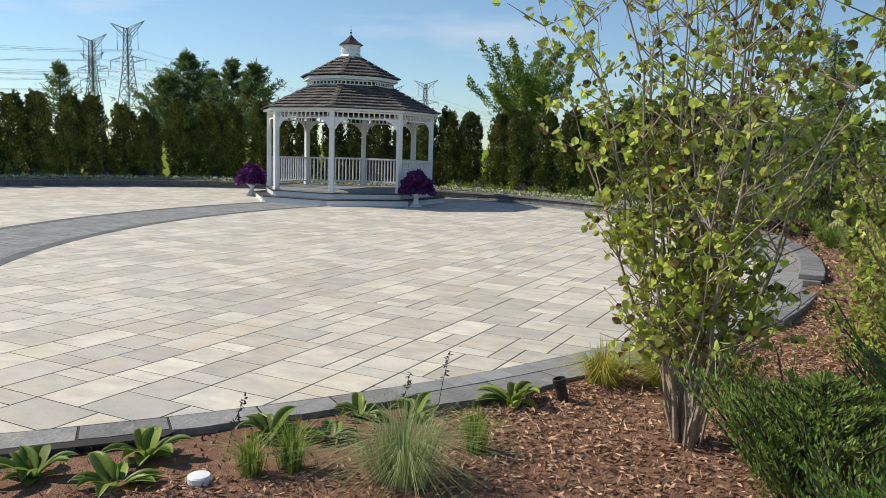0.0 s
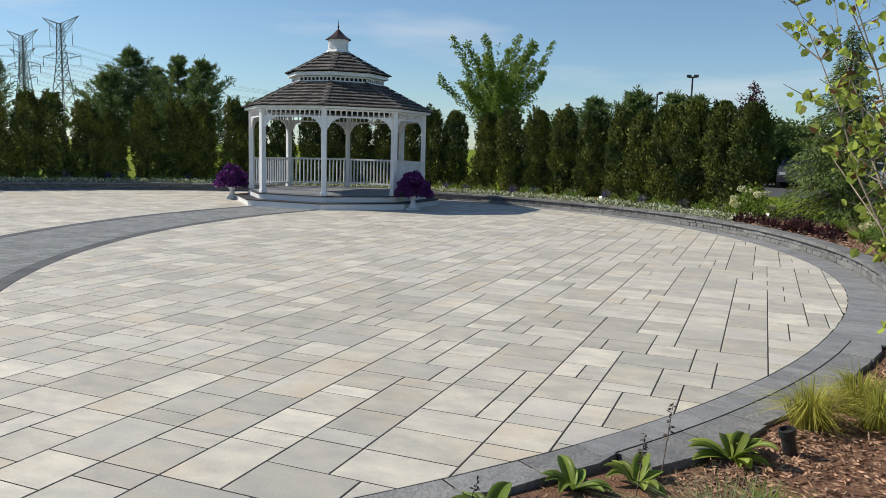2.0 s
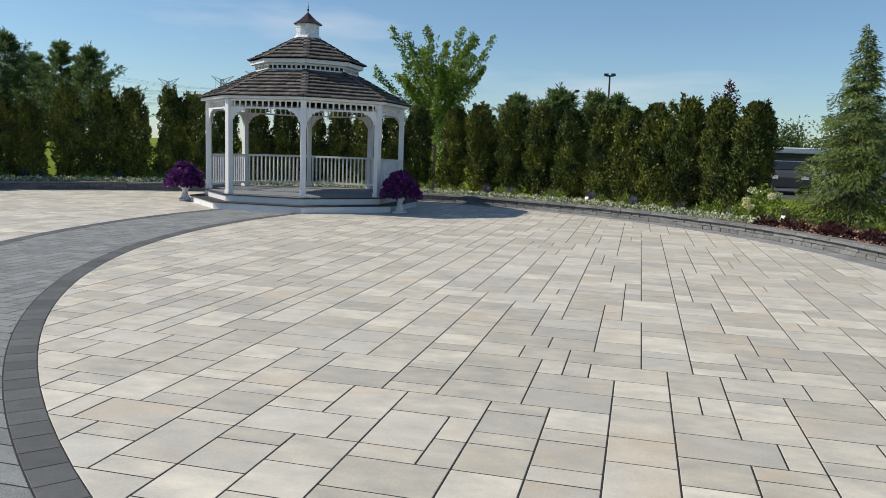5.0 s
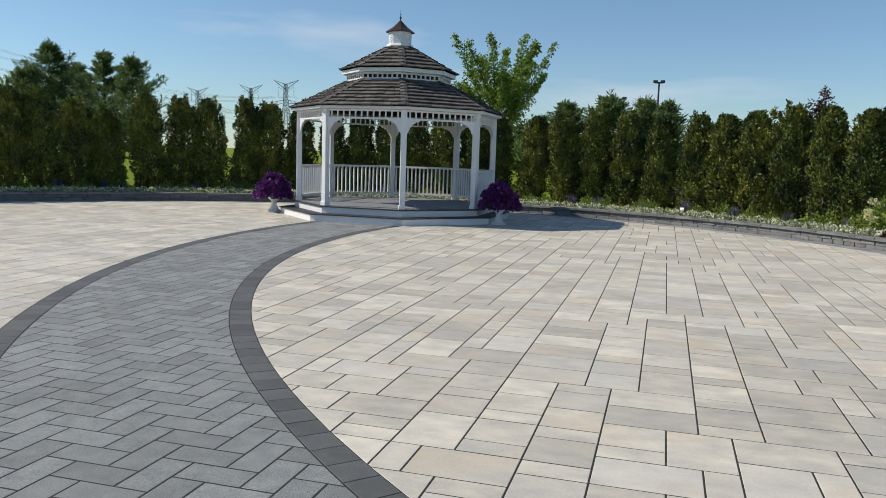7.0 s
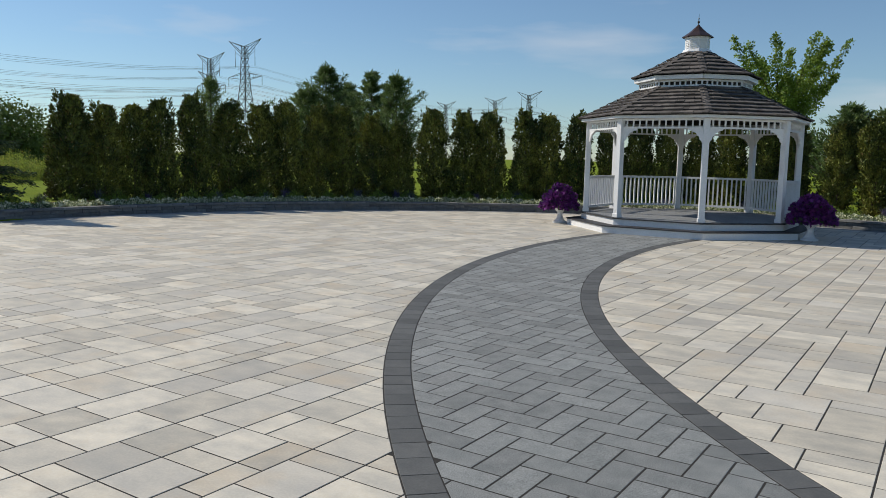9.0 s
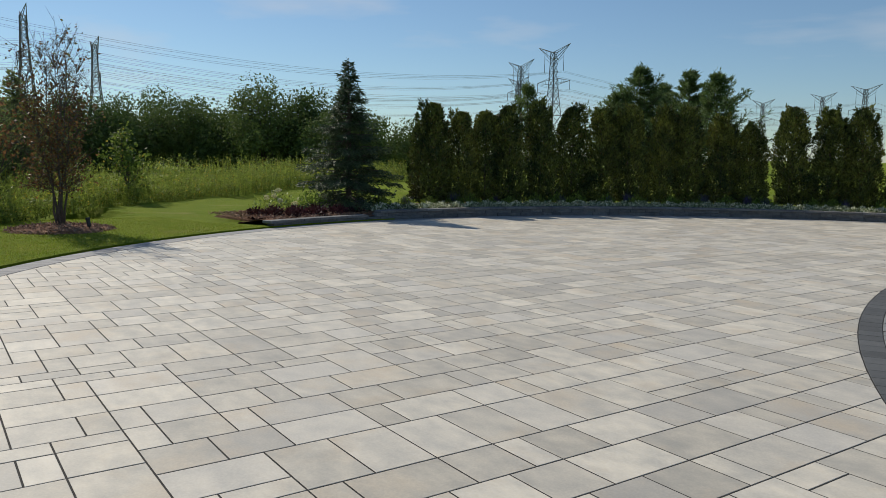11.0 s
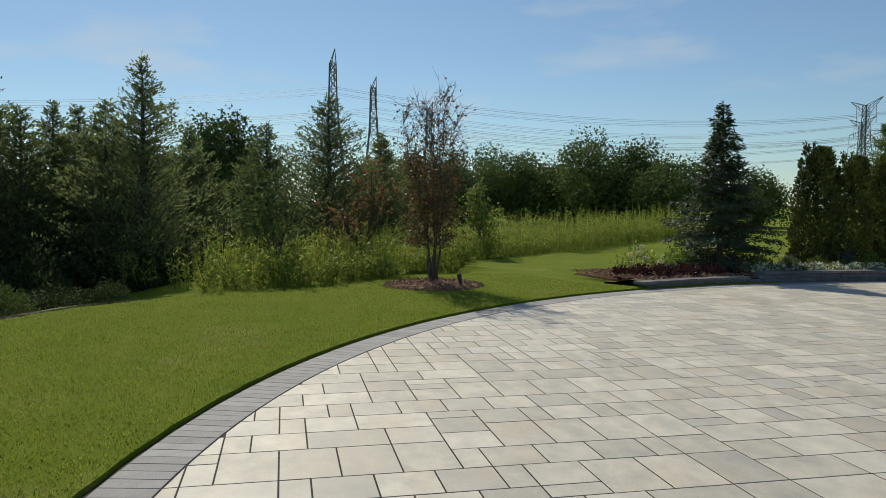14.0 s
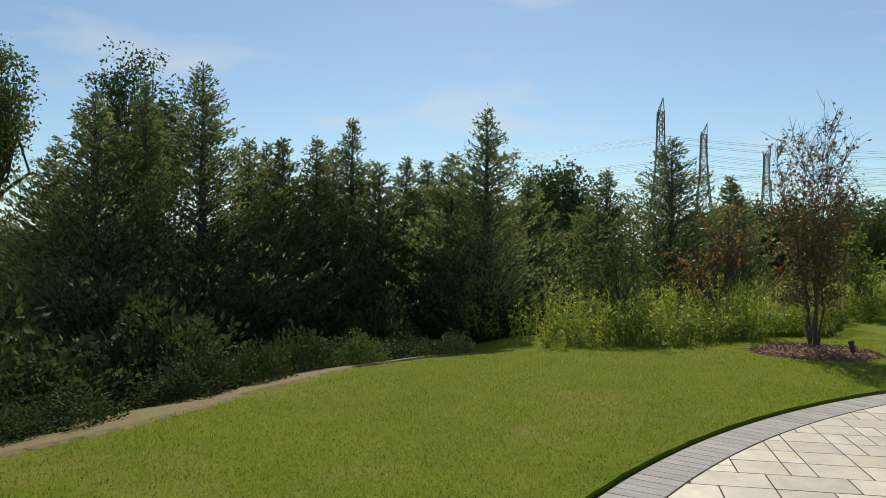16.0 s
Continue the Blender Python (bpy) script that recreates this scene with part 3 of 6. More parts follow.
def oct_solid(name, r, z0, z1, material, label=""):
    bm = bmesh.new()
    lo = [bm.verts.new(oct_at(r, k, z0)) for k in range(8)]
    hi = [bm.verts.new(oct_at(r, k, z1)) for k in range(8)]
    bm.faces.new(hi)
    bm.faces.new(lo[::-1])
    for k in range(8):
        bm.faces.new((lo[k], lo[(k + 1) % 8], hi[(k + 1) % 8], hi[k]))
    return part(name, bm, material, gaz, label)


def beam(bm, a, b, w, h, up=(0, 0, 1)):
    """A bar of width w and height h from a to b."""
    d = (b - a)
    x = d.normalized()
    y = Vector(up).cross(x).normalized()
    z = x.cross(y)
    m = Matrix((x, y, z)).transposed().to_4x4()
    m.translation = (a + b) / 2
    return box_bm(bm, -d.length / 2, d.length / 2, -w / 2, w / 2, -h / 2, h / 2, m)


oct_solid("step_riser", 2.76, 0.0, 0.135, M_WHITE, "white lower step riser")
oct_solid("step_tread", 2.79, 0.135, 0.158, M_TRIM, "dark grey step tread")
oct_solid("deck_riser", 2.43, 0.158, 0.285, M_WHITE, "white deck fascia")
oct_solid("deck_edge", 2.46, 0.285, 0.306, M_TRIM, "dark deck edge trim")
ap = 2.42 * math.cos(radians(22.5))
y = -ap
while y < ap - 0.05:
    hw = min(ap, ap * 1.4142 - max(abs(y), abs(y + 0.138)))
    bm = bmesh.new()
    box_bm(bm, -hw, hw, y + 0.002, y + 0.138, 0.3065, 0.316)
    part("deck_board", bm, M_DECK, gaz)
    y += 0.141

POST_R = 2.33
for k in range(8):
    p = oct_at(POST_R, k, 0)
    a = 22.5 + 45 * k
    bm = bmesh.new()
    box_bm(bm, -0.062, 0.062, -0.062, 0.062, 0.316, 2.415, None, 0.008)
    box_bm(bm, -0.075, 0.075, -0.075, 0.075, 0.317, 0.40, None, 0.006)
    bmesh.ops.transform(bm, matrix=pose(p.x, p.y, 0, 0, 0, a), verts=bm.verts)
    part("post", bm, M_WHITE, gaz)

OPEN = (4, 5, 6)
for k in range(8):
    a, b = oct_at(POST_R, k, 0), oct_at(POST_R, (k + 1) % 8, 0)
    d = (b - a).normalized()
    out = Vector((math.cos(radians(45 * k + 45)), math.sin(radians(45 * k + 45)), 0))
    # header rails with a row of spindles
    for name, z, h in (("frieze_rail", 2.392, 0.04), ("frieze_rail", 2.226, 0.035)):
        bm = bmesh.new()
        beam(bm, a + d * 0.06 + Vector((0, 0, z)), b - d * 0.06 + Vector((0, 0, z)), 0.045, h)
        part(name, bm, M_WHITE, gaz)
    n = 12
    for i in range(n):
        p = a.lerp(b, (i + 1) / (n + 1))
        bm = bmesh.new()
        box_bm(bm, -0.016, 0.016, -0.014, 0.014, 2.2435, 2.372, pose(p.x, p.y, 0, 0, 0, 45 * k + 45))
        part("spindle", bm, M_WHITE, gaz)
    # curved corner braces
    for s, e, sg in ((a, d, 1), (b, -d, -1)):
        bm = bmesh.new()
        prof = [(0.06, 2.21), (0.36, 2.21), (0.36, 2.18), (0.33, 2.165), (0.28, 2.165), (0.245, 2.13), (0.20, 2.12), (0.175, 2.07), (0.135, 2.04), (0.125, 1.99), (0.085, 1.95), (0.06, 1.88)]
        f1 = [bm.verts.new(s + e * u + Vector((0, 0, w)) + out * 0.016) for u, w in prof]
        f2 = [bm.verts.new(s + e * u + Vector((0, 0, w)) - out * 0.016) for u, w in prof]
        bm.faces.new(f1)
        bm.faces.new(f2[::-1])
        for i in range(len(prof)):
            j = (i + 1) % len(prof)
            bm.faces.new((f1[i], f1[j], f2[j], f2[i]))
        bmesh.ops.recalc_face_normals(bm, faces=bm.faces)
        part("brace", bm, M_WHITE, gaz, "scrolled white corner brace")
    # fascia under the eaves
    bm = bmesh.new()
    e0, e1 = oct_at(2.50, k, 2.446), oct_at(2.50, (k + 1) % 8, 2.446)
    beam(bm, e0, e1, 0.03, 0.058)
    part("fascia", bm, M_WHITE, gaz)
    bm = bmesh.new()
    bm.faces.new([bm.verts.new(v) for v in (oct_at(2.49, k, 2.420), oct_at(2.49, (k + 1) % 8, 2.420), oct_at(2.2, (k + 1) % 8, 2.420), oct_at(2.2, k, 2.420))])
    part("soffit", bm, M_WHITE, gaz)
    if k not in OPEN:
        rail = thing("railing", pose(0, 0, 0), "", "")
        rail.parent = gaz
        for z, h, w in ((1.135, 0.05, 0.075), (0.43, 0.05, 0.05)):
            bm = bmesh.new()
            beam(bm, a + d * 0.06 + Vector((0, 0, z)), b - d * 0.06 + Vector((0, 0, z)), w, h)
            part("rail", bm, M_WHITE, rail)
        n = 15
        for i in range(n):
            p = a.lerp(b, (i + 1) / (n + 1))
            bm = bmesh.new()
            box_bm(bm, -0.017, 0.017, -0.017, 0.017, 0.454, 1.111, pose(p.x, p.y, 0, 0, 0, 45 * k + 45))
            part("baluster", bm, M_WHITE, rail)


def roof_tier(name, r0, z0, r1, z1, courses, rng):
    """Shingle courses on the eight slopes, with hip caps; the slopes facing the plaza's path as single shingles."""
    holder = thing(name, pose(0, 0, 0), "", "")
    holder.parent = gaz
    bm = bmesh.new()
    lo = [bm.verts.new(oct_at(r0, k, z0)) for k in range(8)]
    hi = [bm.verts.new(oct_at(r1, k, z1)) for k in range(8)]
    for k in range(8):
        bm.faces.new((lo[k], lo[(k + 1) % 8], hi[(k + 1) % 8], hi[k]))
    part("roof_sheathing", bm, M_TRIM, holder)
    V, F = [], []
    for k in range(8):
        mid = 45 * k + 45
        out = Vector((math.cos(radians(mid)), math.sin(radians(mid)), 0))
        for c in range(courses):
            s0, s1 = c / courses, min(1.0, (c + 1.12) / courses)
            a0, b0 = oct_at(r0 + (r1 - r0) * s0, k, z0 + (z1 - z0) * s0), oct_at(r0 + (r1 - r0) * s0, (k + 1) % 8, z0 + (z1 - z0) * s0)
            a1, b1 = oct_at(r0 + (r1 - r0) * s1, k, z0 + (z1 - z0) * s1), oct_at(r0 + (r1 - r0) * s1, (k + 1) % 8, z0 + (z1 - z0) * s1)
            nrm = (b0 - a0).cross(a1 - a0).normalized()
            if nrm.z < 0:
                nrm = -nrm
            t = 0.0
            total = (b0 - a0).length
            while t < 1:
                w = rng.uniform(0.11, 0.24) / total
                u = min(1.0, t + w)
                if 1 - u < 0.04:
                    u = 1.0
                g = 0.004 / total
                th = rng.uniform(0.044, 0.060)
                dn = (a0 - a1).normalized() * rng.uniform(0.012, 0.03)
                q = [a0.lerp(b0, t + g) + dn, a0.lerp(b0, u - g) + dn, a1.lerp(b1, u - g), a1.lerp(b1, t + g)]
                v = [q[0] + nrm * 0.026, q[1] + nrm * 0.026, q[2] + nrm * 0.003, q[3] + nrm * 0.003] + [q[0] + nrm * th, q[1] + nrm * th, q[2] + nrm * 0.008, q[3] + nrm * 0.008]
                f = [(4, 5, 6, 7), (0, 1, 5, 4), (1, 2, 6, 5), (3, 0, 4, 7), (3, 2, 1, 0)]
                if k in OPEN:
                    mesh_part("shingle", polys("shingle", v, f), M_SHINGLE, holder)
                else:
                    n0 = len(V)
                    V += v
                    F += [tuple(i + n0 for i in g_) for g_ in f]
                t = u
    tagged(mesh_part("shingle_field", polys("shingle_field", V, F), M_SHINGLE, holder), kind="stuff")
    for k in range(8):
        for c in range(courses + 1):
            s0, s1 = c / (courses + 1), min(1.0, (c + 1.2) / (courses + 1))
            p0 = oct_at(r0 + 0.01 + (r1 - r0) * s0, k, z0 + (z1 - z0) * s0)
            p1 = oct_at(r0 + (r1 - r0) * s1, k, z0 + (z1 - z0) * s1)
            side = Vector((-p0.y, p0.x, 0)).normalized() * 0.075
            dip = Vector((0, 0, -0.012))
            up0, up1 = Vector((0, 0, 0.052)), Vector((0, 0, 0.032))
            v = [p0 + side + up0 + dip, p0 + up0, p0 - side + up0 + dip, p1 + side + up1 + dip, p1 + up1, p1 - side + up1 + dip, p0 + side + dip + Vector((0, 0, 0.022)), p0 - side + dip + Vector((0, 0, 0.022)), p0 + Vector((0, 0, 0.03))]
            f = [(0, 1, 4, 3), (1, 2, 5, 4), (6, 8, 1, 0), (8, 7, 2, 1)]
            mesh_part("hip_shingle", polys("hip_shingle", v, f), M_SHINGLE, holder)


rr = random.Random(11)
roof_tier("lower_roof", 2.56, 2.475, 1.18, 3.16, 8, rr)
for k in range(8):
    e0, e1 = oct_at(1.22, k, 0), oct_at(1.22, (k + 1) % 8, 0)
    for z, h in ((3.155, 0.05), (3.275, 0.04)):
        bm = bmesh.new()
        beam(bm, e0 + Vector((0, 0, z)), e1 + Vector((0, 0, z)), 0.045, h)
        part("clerestory_rail", bm, M_WHITE, gaz)
    for i in range(9):
        p = e0.lerp(e1, i / 8)
        bm = bmesh.new()
        box_bm(bm, -0.016, 0.016, -0.016, 0.016, 3.175, 3.26, pose(p.x, p.y, 0, 0, 0, 45 * k + 45))
        part("clerestory_spindle", bm, M_WHITE, gaz)
    bm = bmesh.new()
    beam(bm, oct_at(1.34, k, 3.345), oct_at(1.34, (k + 1) % 8, 3.345), 0.03, 0.09)
    part("upper_fascia", bm, M_WHITE, gaz)
    bm = bmesh.new()
    bm.faces.new([bm.verts.new(v) for v in (oct_at(1.33, k, 3.30), oct_at(1.33, (k + 1) % 8, 3.30), oct_at(1.0, (k + 1) % 8, 3.30), oct_at(1.0, k, 3.30))])
    part("upper_soffit", bm, M_WHITE, gaz)
# added black solid: paints the dark of the roof hollow behind the spindles
oct_solid("roof_void", 1.10, 3.10, 3.29, M_BLACK, "black block in place of the shaded hollow behind the clerestory")
roof_tier("upper_roof", 1.40, 3.395, 0.24, 4.0, 6, rr)
cup = thing("cupola", pose(0, 0, 0), "", "")
cup.parent = gaz


def oct_part(name, rows, material, label=""):
    bm = bmesh.new()
    rings = [[bm.verts.new(oct_at(r, k, z)) for k in range(8)] for r, z in rows]
    for a, b in zip(rings, rings[1:]):
        for k in range(8):
            bm.faces.new((a[k], a[(k + 1) % 8], b[(k + 1) % 8], b[k]))
    bm.faces.new(rings[-1])
    return part(name, bm, material, cup, label)


oct_part("cupola_base", [(0.31, 3.95), (0.33, 4.0), (0.30, 4.05), (0.27, 4.06), (0.27, 4.30), (0.29, 4.31), (0.29, 4.33)], M_WHITE, "white louvred cupola body")
for k in range(8):
    for i in range(5):
        z = 4.09 + i * 0.04
        e0, e1 = oct_at(0.272, k, z), oct_at(0.272, (k + 1) % 8, z)
        bm = bmesh.new()
        beam(bm, e0.lerp(e1, 0.16), e0.lerp(e1, 0.84), 0.018, 0.022)
        part("louvre", bm, M_WHITE, cup)
oct_part("cupola_roof", [(0.345, 4.325), (0.345, 4.345), (0.20, 4.44), (0.10, 4.53), (0.03, 4.60), (0.012, 4.62)], M_COPPER, "dark bronze pyramid roof")
part("finial", lathe([(0.012, 4.6), (0.012, 4.65), (0.028, 4.665), (0.028, 4.685), (0.010, 4.70), (0.010, 4.74), (0.018, 4.75), (0.006, 4.77), (0.003, 4.86)], 8), M_BLACK, cup, "slim dark finial")


# ---- urns with petunias ----
def flower_urn(m):
    ob = thing("flower_urn", m, "white pedestal urn overflowing with deep purple petunias", "planter", "urns beside the gazebo steps")
    part("urn", lathe([(0.17, 0), (0.17, 0.035), (0.13, 0.05), (0.10, 0.08), (0.065, 0.16), (0.06, 0.24), (0.09, 0.28), (0.11, 0.30), (0.19, 0.36), (0.235, 0.44), (0.25, 0.50), (0.265, 0.51), (0.265, 0.53), (0.22, 0.53)], 20), M_WHITE, ob, "turned white urn")
    rng = np.random.default_rng(21)
    n = 4400
    d = unit(rng.normal(size=(n, 3)))
    d[:, 2] = np.abs(d[:, 2]) * 1.4 - 0.68
    lump = 1 + 0.14 * np.sin(d[:, 0] * 7 + 1) * np.sin(d[:, 1] * 6) + 0.08 * np.sin(d[:, 2] * 11)
    P = d * np.array([0.41, 0.41, 0.38]) * lump[:, None] * rng.uniform(0.72, 1.02, n)[:, None] + (0, 0, 0.60)
    mesh_part("flower_mound", quads("flower_mound", leaf_quads(P, d + rng.normal(size=(n, 3)) * 0.8, 0.075, 0.07, rng)), L_PURPLE, ob, "mound of deep purple petunias")
    return ob


urn = flower_urn(pose(-9.62, 17.62, 0.004))
copy_thing(urn, pose(-15.2, 17.75, 0.004, 0, 0, 140))


# ---- trees ----
def arborvitae(seed, h, R):
    rng = np.random.default_rng(seed)
    ob = thing("arborvitae", pose(0, 0, 0), "dense dark green columnar arborvitae in the hedge row", "tree", "arborvitae hedge")
    mesh_part("trunk", quads("trunk", tube_quads([((0, 0, -0.1), (0, 0, h * 0.5), 0.05, 0.035), ((0, 0, h * 0.5), (0.02, 0, h * 0.9), 0.035, 0.01)])), M_BARK, ob)
    n = 10500
    ang = rng.uniform(0, 2 * np.pi, n)
    u = rng.beta(1.05, 1.15, n)
    prof = np.interp(u, [0, 0.06, 0.3, 0.6, 0.8, 0.92, 0.98, 1.0], [0.92, 1.05, 1.06, 0.93, 0.74, 0.50, 0.30, 0.08]) ** rng.uniform(0.75, 1.2)
    ph = rng.uniform(0, 6, 6)
    lump = 1 + 0.10 * np.sin(ang + 9 * u + ph[5]) + 0.12 * np.sin(3 * ang + 6 * u + ph[0]) + 0.13 * np.sin(5 * ang - 13 * u + ph[1]) + 0.12 * np.sin(2 * ang + 27 * u + ph[2]) + 0.12 * np.sin(8 * ang + 17 * u + ph[3]) + 0.08 * np.sin(11 * ang - 37 * u + ph[4])
    r = R * prof * lump * (1 - 0.45 * rng.random(n) ** 2.6)
    P = np.stack([r * np.cos(ang) + 0.07 * np.sin(4 * u + ph[0]), r * np.sin(ang) + 0.07 * np.sin(5 * u + ph[1]), 0.08 + u * (h - 0.1)], 1)
    for _ in range(26):
        a, b = rng.uniform(0, 2 * np.pi), rng.uniform(0.62, 0.97)
        k = 45
        t = rng.random(k)
        q = R * np.interp(b, [0.6, 0.8, 0.92, 1.0], [0.98, 0.84, 0.58, 0.2])
        tip = np.stack([q * np.cos(a) + rng.normal(size=k) * 0.03, q * np.sin(a) + rng.normal(size=k) * 0.03, b * h + t * rng.uniform(0.10, 0.32)], 1)
        P = np.concatenate([P, tip])
        ang = np.concatenate([ang, np.full(k, a)])
    n = len(P)
    A = np.stack([np.cos(ang) * 0.55, np.sin(ang) * 0.55, np.ones(n) * 0.8], 1) + rng.normal(size=(n, 3)) * 0.4
    bulge = np.stack([np.cos(ang), np.sin(ang), np.full(n, 0.35)], 1)
    mesh_part("crown", quads("crown", leaf_quads(P, A, 0.085, 0.040, rng, bulge, 0.38)), L_ARBOR, ob)
    return ob


def put(obs, i, x, y, z, turn=0, s=1.0, sz=None):
    m = pose(x, y, z, 0, 0, turn) @ Matrix.Diagonal((s, s, sz or s, 1))
    return copy_thing(obs[i % len(obs)], m)


def drop_source(obs):
    for ob in obs:
        for o in (*ob.children_recursive, ob):
            bpy.data.objects.remove(o)


tr = random.Random(2)
kinds = [arborvitae(40 + i, 2.7, 0.415) for i in range(5)]
AZ_L = [174, 170.4, 166.9, 164.2, 160.2, 156, 152.5, 149.1, 145.2, 142, 138.1, 134.8, 130.3, 126.2, 122.9, 118.3, 115.4, 111.4]
TOP_L = [2.86, 2.66, 2.70, 2.86, 3.02, 2.90, 2.88, 3.0, 2.95, 2.95, 2.7, 2.5, 2.96, 2.9, 2.9, 2.98, 2.84, 2.86]
AZ_B = [107.6, 103.8, 100.2, 96.6, 93.0, 89.4, 86.0]
AZ_R = [81.2, 77.4, 73.5, 69.5, 65.6, 61.2, 58.0, 54.4, 51.0, 47.0, 43.3]
for az, top in [(a, b) for a, b in zip(AZ_L, TOP_L)] + [(a, 2.7 + tr.uniform(-0.12, 0.12)) for a in AZ_B] + [(a, 2.72 + tr.uniform(-0.1, 0.12)) for a in AZ_R]:
    x, y = polar(az, 13.8 + tr.uniform(-0.08, 0.08))
    put(kinds, tr.randrange(5), x, y, bed_z(az) + 0.0, tr.uniform(0, 360), tr.uniform(0.90, 1.06), (top - bed_z(az)) / 2.7)
drop_source(kinds)


def conifer(name, h, spread_r, seed, leaf, label, n_leaf=9000, droop=0.25, length=0.11, width=0.035, gap=0.11, irregular=0.15, power=0.85, base=0.04, upright=0.0):
    """A conical evergreen: trunk, tiers of limbs, needles along the limbs."""
    rng = np.random.default_rng(seed)
    ob = thing(name, pose(0, 0, 0), label, "tree")
    mesh_part("trunk", quads("trunk", tube_quads([((0, 0, -0.15), (0, 0, h * 0.5), 0.022 * h, 0.014 * h), ((0, 0, h * 0.5), (0, 0, h), 0.014 * h, 0.004)], 7)), M_BARK, ob)
    segs, bases, tips = [], [], []
    z = base * h
    while z < h * 0.985:
        s = 1 - z / h
        for a in rng.uniform(0, 2 * np.pi, 5 if s > 0.2 else 4):
            L = spread_r * (s ** power + 0.03) * rng.uniform(1 - irregular * 2, 1 + irregular)
            up = 0.25 - droop * (0.4 + s) + rng.normal() * 0.08
            p0 = np.array([0, 0, z + rng.uniform(-0.5, 0.5) * gap * h * 0.3])
            p1 = p0 + L * np.array([np.cos(a), np.sin(a), up])
            segs.append((p0, p1, 0.006 + 0.004 * h * s, 0.004))
            bases.append(p0)
            tips.append(p1)
        z += gap * h * 0.32 * (0.55 + 0.45 * s)
    mesh_part("branchwork", quads("branchwork", tube_quads(segs, 4)), M_BARK, ob)
    B, T = np.array(bases), np.array(tips)
    L = np.linalg.norm(T - B, axis=1)
    w = rng.choice(len(B), n_leaf, p=L / L.sum())
    t = rng.uniform(0.12, 1.05, n_leaf) ** 0.75
    D = unit(T - B)[w]
    side = unit(np.cross(D, np.tile((0, 0, 1.0), (n_leaf, 1)))) * (rng.uniform(-1, 1, n_leaf) * 0.42 * L[w] * (1.1 - t) ** 0.7)[:, None]
    P = B[w] + (T - B)[w] * t[:, None] + side + rng.normal(size=(n_leaf, 3)) * 0.02 * h / 4
    P[:, 2] -= np.abs(rng.normal(size=n_leaf)) * 0.03 * h / 4 * (1 + droop * 2)
    A = D * 0.8 + unit(side + 1e-6) * 0.6 + rng.normal(size=(n_leaf, 3)) * 0.45 - np.array([0, 0, droop])
    face = D * np.array([1, 1, 0.3]) + np.array([0, 0, 0.8 - 0.7 * upright])
    mesh_part("crown", quads("crown", leaf_quads(P, A, length, width, rng, face, 0.5 + 0.4 * upright)), leaf, ob)
    return ob


def at_place(ob, x, y, z=0.0, turn=0.0, s=1.0):
    ob.matrix_basis = pose(x, y, z, 0, 0, turn) @ Matrix.Diagonal((s, s, s, 1))
    return ob


at_place(conifer("spruce_tree", 4.1, 1.7, 3, L_SPRUCE, "light green Norway spruce with drooping boughs in the bed", 28000, 0.55, 0.10, 0.022, 0.085, 0.2, power=1.15), -0.15, 18.3, 0.15)
at_place(conifer("spruce_tree", 3.75, 1.4, 4, L_SPRUCE_DARK, "dark green spruce in the mulch bed beside the lawn", 26000, 0.30, 0.10, 0.028, 0.092, 0.30, power=1.05), -25.5, 9.0, 0.05)
at_place(conifer("spruce_tree", 2.6, 1.5, 14, L_SPRUCE, "bushy light green spruce at the end of the bed", 9000, 0.3, 0.12, 0.04), 2.2, 16.4, 0.15)


